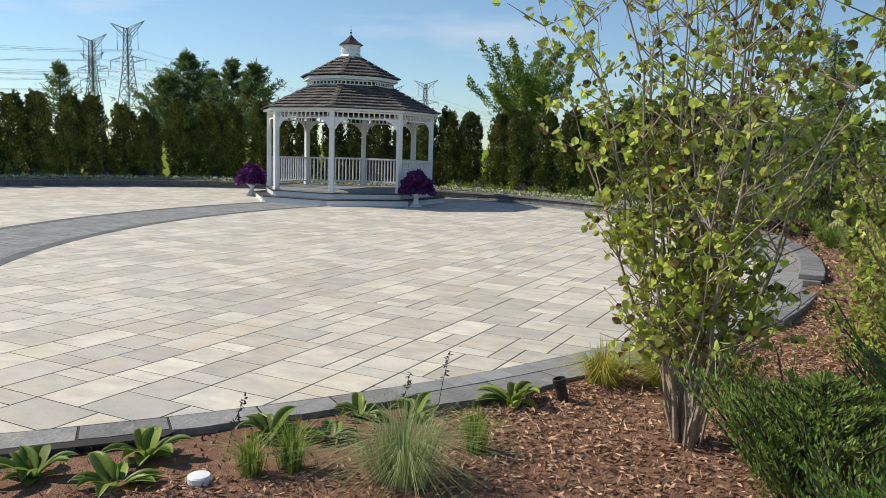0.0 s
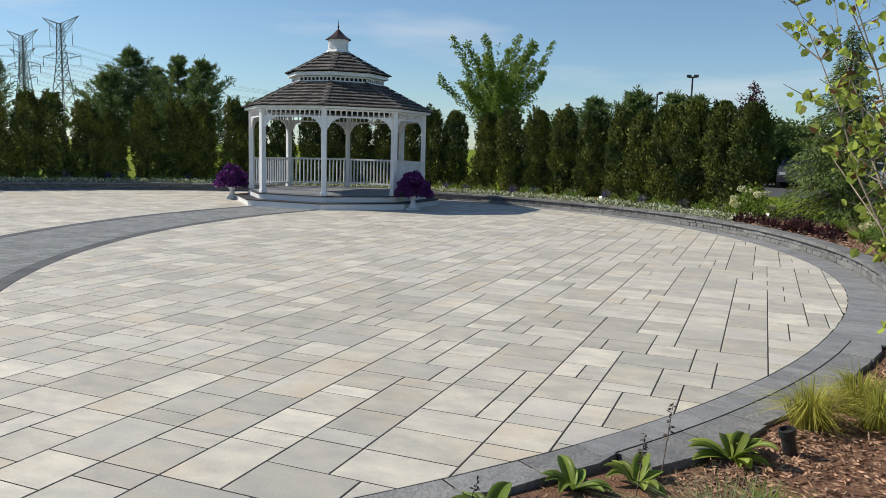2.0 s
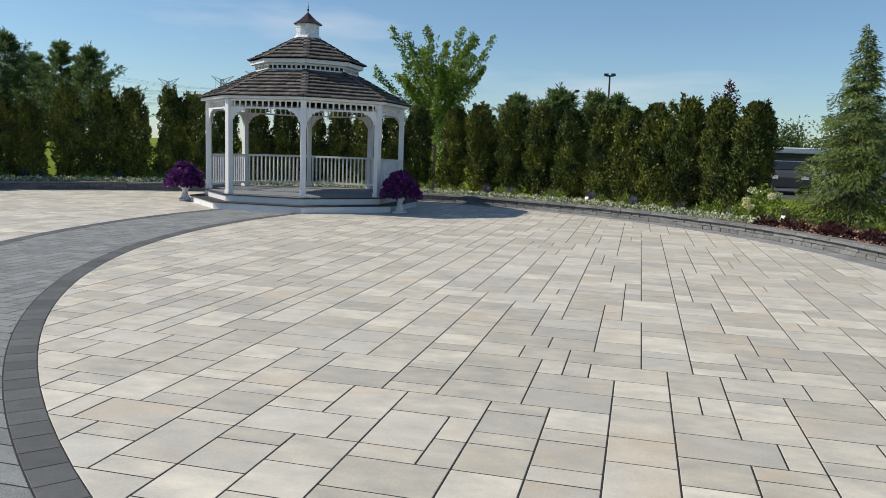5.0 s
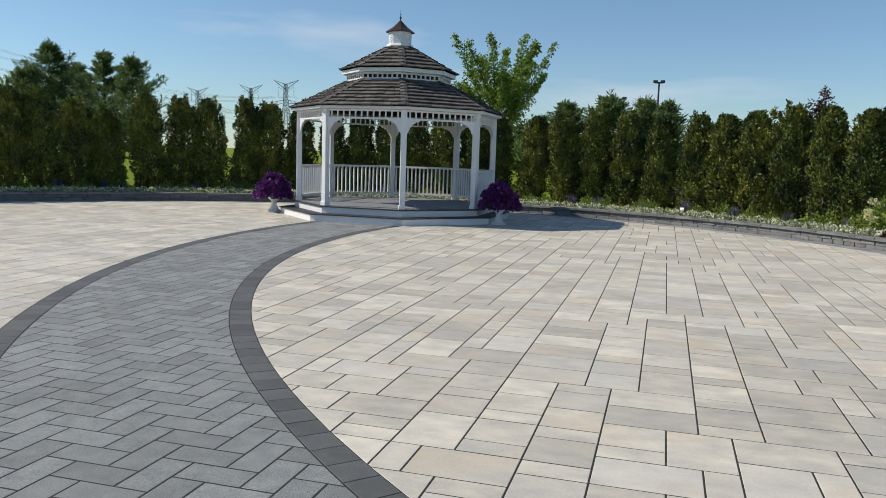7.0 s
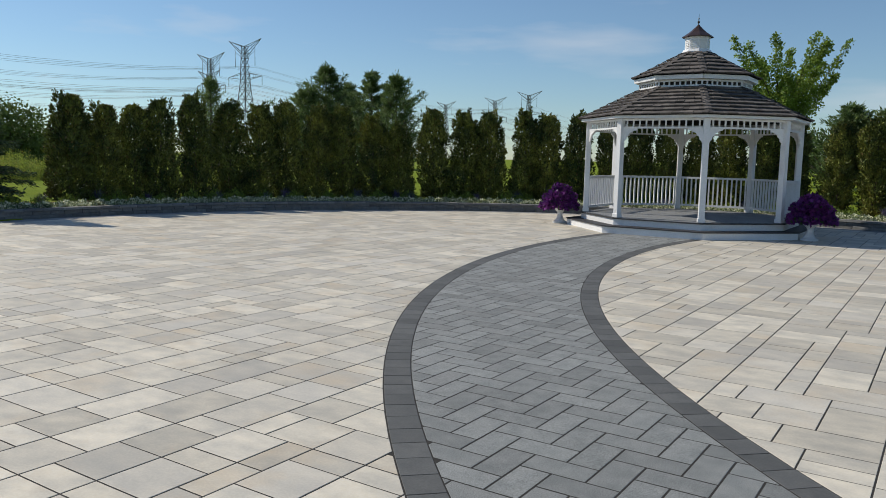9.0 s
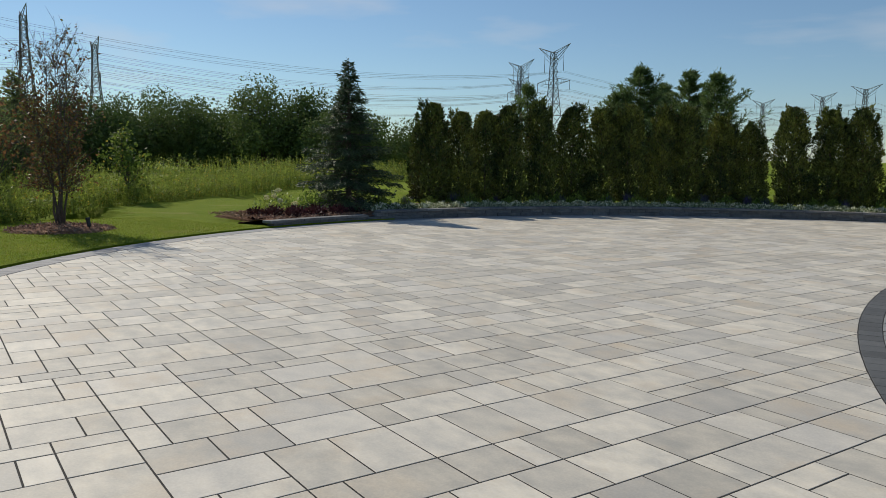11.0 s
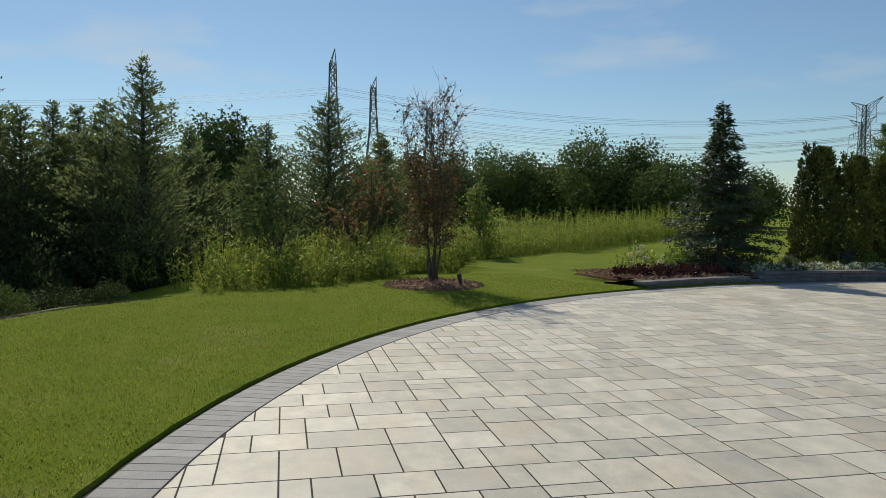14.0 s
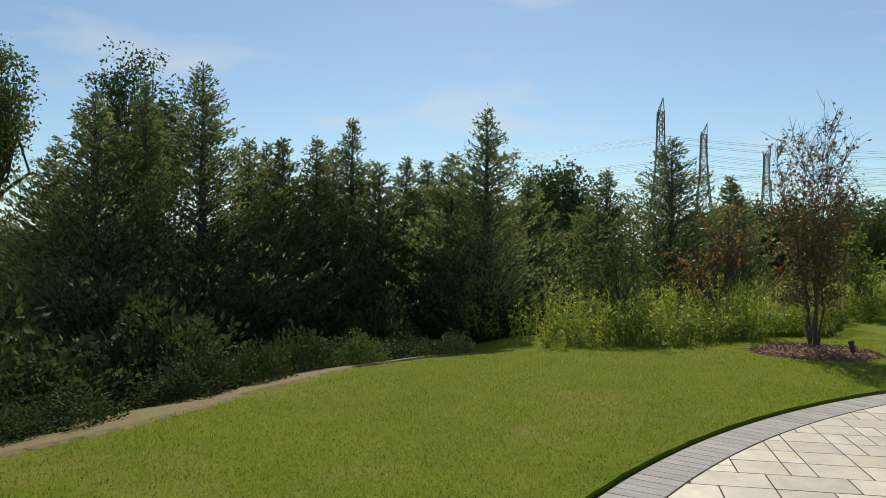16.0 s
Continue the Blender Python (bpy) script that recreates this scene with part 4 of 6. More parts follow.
def broadleaf(name, h, crown_r, seed, leaf, label, trunk_h=0.3, n_leaf=6000, size=0.16, lobes=26, flat=0.8, bark=None, clump=0.30, stems=1, openness=0.0):
    """A leafy tree: trunk, forking limbs, clumps of leaves round the limb ends."""
    rng = np.random.default_rng(seed)
    ob = thing(name, pose(0, 0, 0), label, "tree")
    boles, segs, ends = [], [], []
    cz = h * (1 + trunk_h) / 2
    hz = h * (1 - trunk_h) / 2
    for s in range(stems):
        foot = np.array([rng.normal() * 0.04 * (stems > 1), rng.normal() * 0.04 * (stems > 1), -0.1])
        fork = np.array([rng.normal() * 0.04 * h, rng.normal() * 0.04 * h, h * trunk_h * rng.uniform(0.8, 1.1)])
        r0 = 0.016 * h / stems ** 0.5
        boles.append((foot, fork, r0 * 1.3, r0))
        for _ in range(max(3, lobes // stems)):
            d = unit(rng.normal(size=(1, 3)))[0]
            e = np.array([0, 0, cz]) + d * np.array([crown_r, crown_r, hz]) * rng.uniform(0.35, 0.80) ** 0.6
            mid = fork * 0.55 + e * 0.45 + np.array([0, 0, -0.04 * h]) + rng.normal(size=3) * 0.03 * h
            segs.append((fork, mid, r0 * 0.5, r0 * 0.3))
            segs.append((mid, e, r0 * 0.3, r0 * 0.08))
            ends.append(e)
            for _ in range(2):
                e2 = mid + (e - mid) * rng.uniform(0.4, 0.8) + rng.normal(size=3) * crown_r * 0.15
                segs.append((mid, e2, r0 * 0.2, r0 * 0.06))
                ends.append(e2)
    mesh_part("trunk", quads("trunk", tube_quads(boles, 7)), bark or M_BARK, ob)
    mesh_part("branchwork", quads("branchwork", tube_quads(segs, 4)), bark or M_BARK, ob)
    E = np.array(ends)
    w = rng.integers(0, len(E), n_leaf)
    d = unit(rng.normal(size=(n_leaf, 3)))
    cr = (crown_r * clump * rng.uniform(0.6, 1.25, len(E)))[w]
    P = E[w] + d * (cr * rng.random(n_leaf) ** (0.33 + openness))[:, None] * np.array([1, 1, flat])
    A = d * 0.45 + rng.normal(size=(n_leaf, 3)) * 0.8 + np.array([0, 0, -0.2])
    face = d * 0.7 + unit(P - np.array([0, 0, cz * 0.85])) + np.array([0, 0, 0.3])
    mesh_part("crown", quads("crown", leaf_quads(P, A, size, size * 0.68, rng, face, 0.45)), leaf, ob)
    return ob


def far(az, dist, eye):
    return eye[0] + dist * math.cos(radians(az)), eye[1] + dist * math.sin(radians(az))


EYE_10, EYE_13, EYE_16, EYE_7 = (-7.8, 0.4), (-9.85, -0.3), (-11.39, -0.8), (-6.13, 0.95)


def pine(h, R, seed, label, n_leaf=7000):
    """A pine: bare upper trunk shows between uneven whorls of upswept, tufted limbs."""
    rng = np.random.default_rng(seed)
    ob = thing("pine_tree", pose(0, 0, 0), label, "tree")
    mesh_part("trunk", quads("trunk", tube_quads([((0, 0, -0.2), (0, 0, h * 0.55), 0.02 * h, 0.014 * h), ((0, 0, h * 0.55), (0, 0, h * 0.97), 0.014 * h, 0.006)], 6)), M_BARK, ob)
    segs, C, D = [], [], []
    z = 0.06 * h
    while z < h * 0.97:
        s = 1 - z / h
        turn = rng.uniform(0, 2 * np.pi)
        for i in range(6):
            a = turn + i * np.pi / 3 + rng.normal() * 0.25
            L = R * (0.05 + 1.0 * s ** 1.0) * rng.uniform(0.4, 1.2)
            out = np.array([np.cos(a), np.sin(a), 0])
            p0, bend = np.array([0, 0, z + rng.normal() * 0.02 * h]), rng.uniform(0.28, 0.62)
            pm = p0 + L * 0.55 * (out + np.array([0, 0, 0.16]))
            p1 = p0 + L * (out + np.array([0, 0, bend]))
            segs += [(p0, pm, 0.005 * h * (0.3 + s), 0.012), (pm, p1, 0.012, 0.006)]
            side = np.array([-np.sin(a), np.cos(a), 0])
            for t in np.linspace(0.25, 1, 9):
                q = p0 + (pm - p0) * t / 0.55 if t < 0.55 else pm + (p1 - pm) * (t - 0.55) / 0.45
                for sg in (-1, 0, 1):
                    w = sg * 0.34 * L * (1.15 - t) * rng.uniform(0.4, 1.1)
                    C.append(q + side * w + np.array([0, 0, abs(w) * 0.3]))
                    D.append(out * 0.7 + side * sg * 0.6 + np.array([0, 0, 0.55]))
        z += h * 0.058 * rng.uniform(0.75, 1.25)
    for t in np.linspace(0.9, 1.02, 9):
        C.append(np.array([0, 0, h * t]))
        D.append(np.array([0, 0, 1.0]))
    mesh_part("branchwork", quads("branchwork", tube_quads(segs, 4)), M_BARK, ob)
    C, D = np.array(C), np.array(D)
    w = rng.integers(0, len(C), n_leaf)
    d = unit(D[w] + rng.normal(size=(n_leaf, 3)) * 0.55)
    P = C[w] + rng.normal(size=(n_leaf, 3)) * np.array([0.045, 0.045, 0.03])
    mesh_part("crown", quads("crown", leaf_quads(P, d, 0.16, 0.032, rng, D[w] + np.array([0, 0, 0.4]), 0.6)), L_PINE, ob)
    return ob


for az, dist, top, R, k, seed in ((131.9, 100, 12.6, 1.9, 3.3, 1), (128.6, 96, 11.4, 1.6, 3.1, 2), (126.8, 92, 11.0, 1.7, 3.0, 3), (139.9, 85, 9.2, 1.0, 3.0, 4), (130.3, 104, 10.6, 1.7, 3.2, 5), (133.2, 98, 9.8, 1.6, 3.0, 6)):
    tree = pine(top / k, R * 1.35, seed, "soft green pine rising far behind the hedge" if seed != 4 else "thin pale pine rising far behind the hedge", 13000 if seed != 4 else 4000)
    at_place(tree, *far(az, dist, EYE_10), 0, 0, k)


def ascending(h, R, seed, leaf, label):
    """A young tree whose straight limbs rise steeply from the trunk, leaves close along each limb."""
    rng = np.random.default_rng(seed)
    ob = thing("ginkgo_tree", pose(0, 0, 0), label, "tree")
    segs, C = [((0, 0, -0.2), (0, 0, h * 0.45), 0.09, 0.06), ((0, 0, h * 0.45), (0.05, 0.05, h * 0.8), 0.06, 0.02)], []
    for i in range(24):
        a = i * 2.4 + rng.uniform(-0.3, 0.3)
        z0 = h * rng.uniform(0.12, 0.62)
        L = R * rng.uniform(0.7, 1.2) * (1.3 - 0.75 * z0 / h)
        p0 = np.array([0, 0, z0])
        p1 = p0 + np.array([np.cos(a) * L, np.sin(a) * L, min(h - z0, L * rng.uniform(0.85, 1.75))])
        segs.append((p0, p1, 0.03, 0.008))
        for t in np.linspace(0.15, 1.0, 15):
            q = p0 + (p1 - p0) * t
            C.append((q, 0.34 * (1.2 - 0.85 * t)))
            for _ in range(2):
                e = q + unit(rng.normal(size=(1, 3)) + np.array([np.cos(a), np.sin(a), 0.7]) * 0.7)[0] * 0.55 * (1.15 - 0.8 * t) * rng.uniform(0.5, 1.1)
                C += [(q * 0.5 + e * 0.5, 0.22 * (1.2 - 0.6 * t)), (e, 0.15 * (1.2 - 0.5 * t))]
    for t in np.linspace(0.3, 1, 14):
        C.append((np.array([0, 0, h * t]), 0.24 * (1.2 - t)))
    mesh_part("trunk", quads("trunk", tube_quads(segs, 5)), M_BARK, ob)
    n = 24000
    w = rng.integers(0, len(C), n)
    d = unit(rng.normal(size=(n, 3)))
    P = np.array([c for c, _ in C])[w] + d * (np.array([r for _, r in C])[w] * rng.random(n) ** 0.5)[:, None]
    out = P * np.array([1, 1, 0.2]) + np.array([0, 0, 0.8])
    mesh_part("crown", quads("crown", leaf_quads(P, d + rng.normal(size=(n, 3)) * 0.6, 0.11, 0.08, rng, out, 0.6)), leaf, ob)
    return ob


at_place(ascending(6.5, 2.3, 8, L_GINKGO, "bright green young tree with ascending limbs behind the hedge"), *far(102.3, 36.0, EYE_7))
at_place(broadleaf("beech_tree", 4.1, 0.42, 9, L_RED, "slender dark purple beech behind the hedge", 0.3, 2600, 0.075, 14, 1.5, clump=0.4), *far(80.3, 24, EYE_7))
at_place(broadleaf("maple_tree", 3.5, 1.0, 10, L_DRY, "rusty brown tree beside the bed", 0.12, 6000, 0.10, 30), 2.35, 18.6)
for az, dist, top, seed in ((97.2, 55, 5.3, 21), (94.2, 54, 5.9, 22), (91.6, 56, 5.7, 23), (90.2, 57, 5.4, 19)):
    at_place(pine(top / 2.4, 1.5, seed, "bushy green pine behind the hedge", 9000), *far(az, dist, EYE_7), 0, 0, 2.4)
for az, dist, h, R, seed in ((87, 60, 4.3, 2.4, 30), (84, 60, 4.0, 2.6, 24), (80, 64, 4.2, 3.0, 25), (75, 70, 5.2, 3.6, 26), (70, 72, 5.6, 4.0, 27), (64, 72, 6.0, 4.0, 28), (58, 72, 6.4, 4.2, 29), (100.5, 60, 4.2, 2.4, 31), (85.2, 44, 3.9, 2.0, 32), (82.4, 46, 3.6, 2.2, 33)):
    at_place(broadleaf("oak_tree", h, R * 1.15, seed, L_OAK, "full green tree far behind the hedge", 0.12, 8500, 0.22, 54, 0.9, clump=0.28), *far(az, dist, EYE_7))

# trees beyond the lawn
CEDARS = [(24, 177.0, 4.8, 1.9, EYE_13), (26, 173.2, 3.9, 1.1, EYE_13), (23, -178.6, 3.7, 1.5, EYE_13), (20, -170.4, 4.8, 1.5, EYE_13), (20.5, -161.2, 4.9, 1.3, EYE_16), (21, -165.2, 4.0, 1.3, EYE_16),
          (20, -168.6, 4.0, 1.6, EYE_16), (17, -150.6, 5.3, 1.5, EYE_16), (17.5, -146.8, 4.9, 1.35, EYE_16), (18, -156.2, 4.0, 1.2, EYE_16), (19, -158.6, 4.2, 1.2, EYE_16), (19, -153.8, 4.1, 1.3, EYE_16), (19, -163.2, 3.6, 1.4, EYE_16), (22, -174.3, 3.6, 1.4, EYE_16),
          (22, -159.8, 4.3, 1.5, EYE_16), (22.5, -166.8, 4.1, 1.6, EYE_16), (21, -155.0, 4.3, 1.5, EYE_16), (16.5, -143.6, 4.5, 1.6, EYE_16), (17.5, -141.2, 3.6, 1.5, EYE_16)]
for i, (dist, az, top, R, eye) in enumerate(CEDARS):
    dist *= 0.95 if az < 0 else 1.0
    x, y = far(az, dist, eye)
    drop = 1.1 if az < 0 else 0.4
    at_place(conifer("cedar_tree", top + drop, R * 1.35, 60 + i, L_CEDAR, "tall dark green cedar at the edge of the lawn", 14000, -0.35, 0.10, 0.040, 0.05, 0.32, power=0.98, base=0.0, upright=0.45), x, y, -drop)
for az, dist, top, R, eye, seed in ((-146.9, 24, 7.5, 1.75, EYE_16, 80), (-136.4, 25, 8.2, 1.5, EYE_16, 81), (-142, 70, 3.0, 5, EYE_16, 96), (-137.5, 72, 3.4, 5, EYE_16, 97), (-146, 74, 3.4, 5, EYE_16, 98), (-176.3, 32, 5.7, 1.7, EYE_16, 82), (-176.0, 33, 5.4, 1.5, EYE_13, 83), (166.2, 68, 6.9, 3.4, EYE_13, 84), (162.9, 60, 5.8, 3.4, EYE_13, 85), (157.8, 55, 6.8, 3.3, EYE_13, 86), (154.8, 56, 6.2, 3.0, EYE_13, 87), (170.5, 60, 5.6, 3.0, EYE_13, 88), (160.2, 58, 5.0, 3.2, EYE_13, 89), (151.5, 52, 4.8, 2.8, EYE_13, 90), (168, 58, 4.6, 3.2, EYE_13, 91), (-169, 36, 4.8, 2.4, EYE_16, 92), (-172.5, 38, 4.4, 2.6, EYE_16, 93), (147.5, 60, 4.2, 3, EYE_13, 94), (174, 52, 4.6, 3, EYE_13, 95)):
    x, y = far(az, dist, eye)
    at_place(broadleaf("oak_tree", top + 0.5, R * 1.15, seed, L_OAK, "full dark green tree beyond the meadow", 0.12 if seed > 81 else 0.4, 13000 if dist < 30 else 15000, 0.11 if dist < 30 else 0.15 if dist < 40 else 0.20, 58, 0.9, clump=0.27), x, y, -0.5)

# small dying tree on the lawn in its mulch ring
def dying_tree(h, seed):
    """Several stems rising from one foot, fine twigs, dense rusty leaves below and few leaves at the top."""
    rng = np.random.default_rng(seed)
    ob = thing("shrub_tree", pose(0, 0, 0), "multi-stemmed small tree with rusty dry leaves on the lawn", "tree")
    twigs = []
    for i in range(6):
        a, lean = i * 2 * np.pi / 6 + rng.uniform(-0.3, 0.3), rng.uniform(0.04, 0.30)
        d, top = np.array([np.cos(a), np.sin(a), 0]), h * rng.uniform(0.78, 1.0) * (1.1 - 0.75 * lean)
        p, segs = d * 0.05 + np.array([0, 0, -0.05]), []
        for t in np.linspace(0.12, 1, 9):
            q = d * (0.05 + lean * top * t ** 1.3) + np.array([rng.normal() * 0.025, rng.normal() * 0.025, top * t])
            segs.append((p, q, 0.021 * (1.08 - t), 0.021 * (1.0 - t) + 0.003))
            p = q
            for _ in range(7 if t > 0.2 else 0):
                b = a + rng.normal() * 1.3
                L = rng.uniform(0.35, 1.0) * np.interp(t, [0.2, 0.5, 0.75, 1.0], [0.85, 1.0, 0.6, 0.35])
                e = q + L * np.array([np.cos(b) * 0.75, np.sin(b) * 0.75, rng.uniform(0.15, 0.7) + 0.9 * t * t])
                segs.append((q, e, 0.0055, 0.0015))
                twigs.append((q, e))
                for _ in range(3):
                    m = q + (e - q) * rng.uniform(0.3, 0.9)
                    f = m + rng.normal(size=3) * 0.13 + np.array([0, 0, 0.12])
                    segs.append((m, f, 0.004, 0.0015))
                    twigs.append((m, f))
        mesh_part("stem", quads("stem", tube_quads(segs, 4)), M_BARK, ob)
    B, E = np.array([t[0] for t in twigs]), np.array([t[1] for t in twigs])
    weight = np.interp(E[:, 2], [0.5, 1.0, 1.8, 2.3, 2.8, h], [0.5, 1.2, 1.3, 1.0, 0.3, 0.15]) * np.clip(1.1 - 0.5 * E[:, 1], 0.4, 2.0)
    n = 3600
    w = rng.choice(len(E), n, p=weight / weight.sum())
    P = B[w] + (E - B)[w] * rng.uniform(0.3, 1.08, n)[:, None] + rng.normal(size=(n, 3)) * 0.035
    mesh_part("foliage", quads("foliage", leaf_quads(P, rng.normal(size=(n, 3)) + np.array([0, 0, -0.4]), 0.06, 0.04, rng)), L_DRY, ob, "rusty brown dry leaves")
    return ob


lone = dying_tree(3.45, 33)
at_place(lone, -24.3, 2.35, 0.02)
bm = lathe([(0.95, -0.02), (0.85, 0.04), (0.5, 0.08), (0.2, 0.10)], 26)
for v in bm.verts:
    v.co.x *= 1 + 0.08 * math.sin(v.co.y * 5)
    v.co.z += 0.02 * noise.noise((v.co.x * 4, v.co.y * 4, 0))
ring = part("mulch_ring", bm, M_MULCH)
ring.matrix_basis = pose(-24.3, 2.35, 0)
tagged(ring, "round brown mulch ring under the small tree", "mulch ring", kind="structure")


# ---- pylons and lines ----
def pylon():
    ob = thing("pylon", pose(0, 0, 0), "tall grey steel lattice transmission tower", "pylon", "transmission towers")
    H = 45.0

    def half(z):
        return np.interp(z, [0, 28, 38, 45], [4.2, 1.35, 1.05, 0.9])
    legs, br = [], []
    levels = [0, 7, 13, 18, 22.5, 26, 29, 32, 35, 38, 40, 42.5]
    for sx in (-1, 1):
        for sy in (-1, 1):
            for a, b in zip(levels, levels[1:]):
                legs.append(((sx * half(a), sy * half(a), a), (sx * half(b), sy * half(b), b), 0.19, 0.19))
    for a, b in zip(levels, levels[1:]):
        for s in (-1, 1):
            for f in (1, -1):
                br.append(((-f * half(a), s * half(a), a), (f * half(b), s * half(b), b), 0.10, 0.10))
                br.append(((s * half(a), -f * half(a), a), (s * half(b), f * half(b), b), 0.10, 0.10))
            br.append(((-half(b), s * half(b), b), (half(b), s * half(b), b), 0.10, 0.10))
            br.append(((s * half(b), -half(b), b), (s * half(b), half(b), b), 0.10, 0.10))
    for i in range(4):
        mesh_part("leg", quads("leg", tube_quads(legs[i * 10:i * 10 + 10], 4)), M_STEEL, ob)
    mesh_part("bracing", quads("bracing", tube_quads(br, 3)), M_STEEL, ob)
    ins = []
    for s in (-1, 1):
        arm, low = [], []
        for sy in (-1, 1):
            arm += [((s * 1.0, sy * 1.0, 39.5), (s * 9.0, 0, 45), 0.14, 0.10), ((s * 0.9, sy * 0.9, 42.5), (s * 9.0, 0, 45), 0.14, 0.10)]
            for t in (0.25, 0.5, 0.75):
                p = np.array([s * (1 + 8 * t), sy * (1 - t), 39.5 + 5.5 * t])
                q = np.array([s * (0.9 + 8.1 * t), sy * (0.9 - 0.9 * t), 42.5 + 2.5 * t])
                arm.append((p, q, 0.06, 0.06))
            low += [((s * 1.2, sy * 1.2, 30), (s * 9.5, 0, 31), 0.11, 0.08), ((s * 1.1, sy * 1.1, 32.5), (s * 9.5, 0, 31), 0.11, 0.08)]
            for t in (0.3, 0.6):
                low.append(((s * (1.2 + 8.3 * t), sy * 1.2 * (1 - t), 30 + t), (s * (1.1 + 8.4 * t), sy * 1.1 * (1 - t), 32.5 - 1.5 * t), 0.06, 0.06))
        arm += [((s * 5.5, 0, 40.6), (s * 1, 0, 38), 0.09, 0.09), ((s * 5.5, 0, 38.3), (s * 5.5, 0, 42), 0.09, 0.09)]
        mesh_part("upper_arm", quads("upper_arm", tube_quads(arm, 3)), M_STEEL, ob)
        mesh_part("lower_arm", quads("lower_arm", tube_quads(low, 3)), M_STEEL, ob)
        for x, z in ((s * 9.3, 31), (s * 5.5, 38.3)):
            mesh_part("insulator", quads("insulator", tube_quads([((x, 0, z), (x, 0, z - 3.4), 0.13, 0.13)], 4)), M_BLACK, ob)
            ins.append((x, z - 3.4))
    return ob


first = pylon()
LINES = [(-240, (-215, 14, 211, 449)), (-285, (-195, 31, 232, 484)), (-343, (-165, 62, 279, 508))]
for x, ys in LINES:
    for y in ys:
        copy_thing(first, pose(x, y, 0))
drop_source([first])
for x, ys in LINES:
    ends = (-450, *ys, 720)
    line = thing("power_line", pose(x, 0, 0), "thin high-voltage wires strung between the pylons", "power line", "power lines")
    for dx, z, sag in ((-9.3, 27.6, 7.0), (9.3, 27.6, 7.0), (-5.5, 34.9, 7.0), (5.5, 34.9, 7.0), (-9.3, 27.1, 7.0), (9.3, 27.1, 7.0), (-5.5, 34.4, 7.0), (5.5, 34.4, 7.0)):
        segs = []
        for y0, y1 in zip(ends, ends[1:]):
            pts = [(dx, y0 + (y1 - y0) * t, z - sag * 4 * t * (1 - t)) for t in np.linspace(0, 1, 15)]
            segs += [(p, q, 0.035, 0.035) for p, q in zip(pts, pts[1:])]
        mesh_part("wire", quads("wire", tube_quads(segs, 3)), M_BLACK, line)


# ---- planting ----
def tuft(name, h, n, seed, leaf, label, lean=0.55, width=0.006, category="grass plant", spread_r=0.05):
    """A clump of arching blades, each bent in two."""
    rng = np.random.default_rng(seed)
    ob = thing(name, pose(0, 0, 0), label, category)
    a = rng.uniform(0, 2 * np.pi, n)
    L = h * rng.uniform(0.55, 1.1, n)
    out = np.stack([np.cos(a), np.sin(a), np.zeros(n)], 1)
    b = out * (spread_r * rng.random(n))[:, None]
    k = (lean * rng.random(n))[:, None]
    m = b + out * (0.35 * k * L[:, None]) + np.array([0, 0, 1]) * (0.62 * L)[:, None]
    t = m + out * (0.9 * k * L[:, None]) + np.array([0, 0, 1]) * (0.38 * L)[:, None] * (1 - 1.5 * k)
    s = np.stack([-np.sin(a), np.cos(a), np.zeros(n)], 1) * width
    V = np.concatenate([np.stack([b - s, b + s, m + s * 0.8, m - s * 0.8], 1), np.stack([m - s * 0.8, m + s * 0.8, t + s * 0.1, t - s * 0.1], 1)])
    mesh_part("grass_clump", quads("grass_clump", V), leaf, ob)
    return ob


def rosette(name, r, n, seed, leaf, label, category="plant", lift=0.7, wide=0.42):
    """A low plant of broad leaves from one crown, each leaf folded along its rib and bent over."""
    rng = np.random.default_rng(seed)
    ob = thing(name, pose(0, 0, 0), label, category)
    V = []
    for i in range(n):
        a = rng.uniform(0, 2 * np.pi)
        L = r * rng.uniform(0.6, 1.15)
        up = lift * rng.uniform(0.3, 1.3)
        d = np.array([np.cos(a), np.sin(a), 0])
        s = np.array([-np.sin(a), np.cos(a), 0]) * L * wide * 0.5
        bow = rng.uniform(0.55, 1.0)
        ts = np.linspace(0, 1, 8)
        sway = np.array([-np.sin(a), np.cos(a), 0]) * L * rng.normal() * 0.12
        p = [d * (0.006 + L * t) + sway * t * t + (0, 0, 0.01 + L * up * (1.25 * t - bow * t * t)) for t in ts]
        ws = [0.12 + 0.88 * math.sin(math.pi * min(1, t * 0.96 + 0.02) ** 0.85) if t < 0.99 else 0.02 for t in ts]
        rise = np.array([0, 0, L * 0.06])
        for j in range(7):
            for sg in (-1, 1):
                V.append((p[j], p[j + 1], p[j + 1] + sg * s * ws[j + 1] + rise * ws[j + 1], p[j] + sg * s * ws[j] + rise * ws[j]))
    me = quads("foliage", V)
    bm = bmesh.new()
    bm.from_mesh(me)
    bmesh.ops.remove_doubles(bm, verts=bm.verts, dist=0.0002)
    for f in bm.faces:
        f.smooth = True
    bm.to_mesh(me)
    bm.free()
    mesh_part("foliage", me, leaf, ob)
    return ob


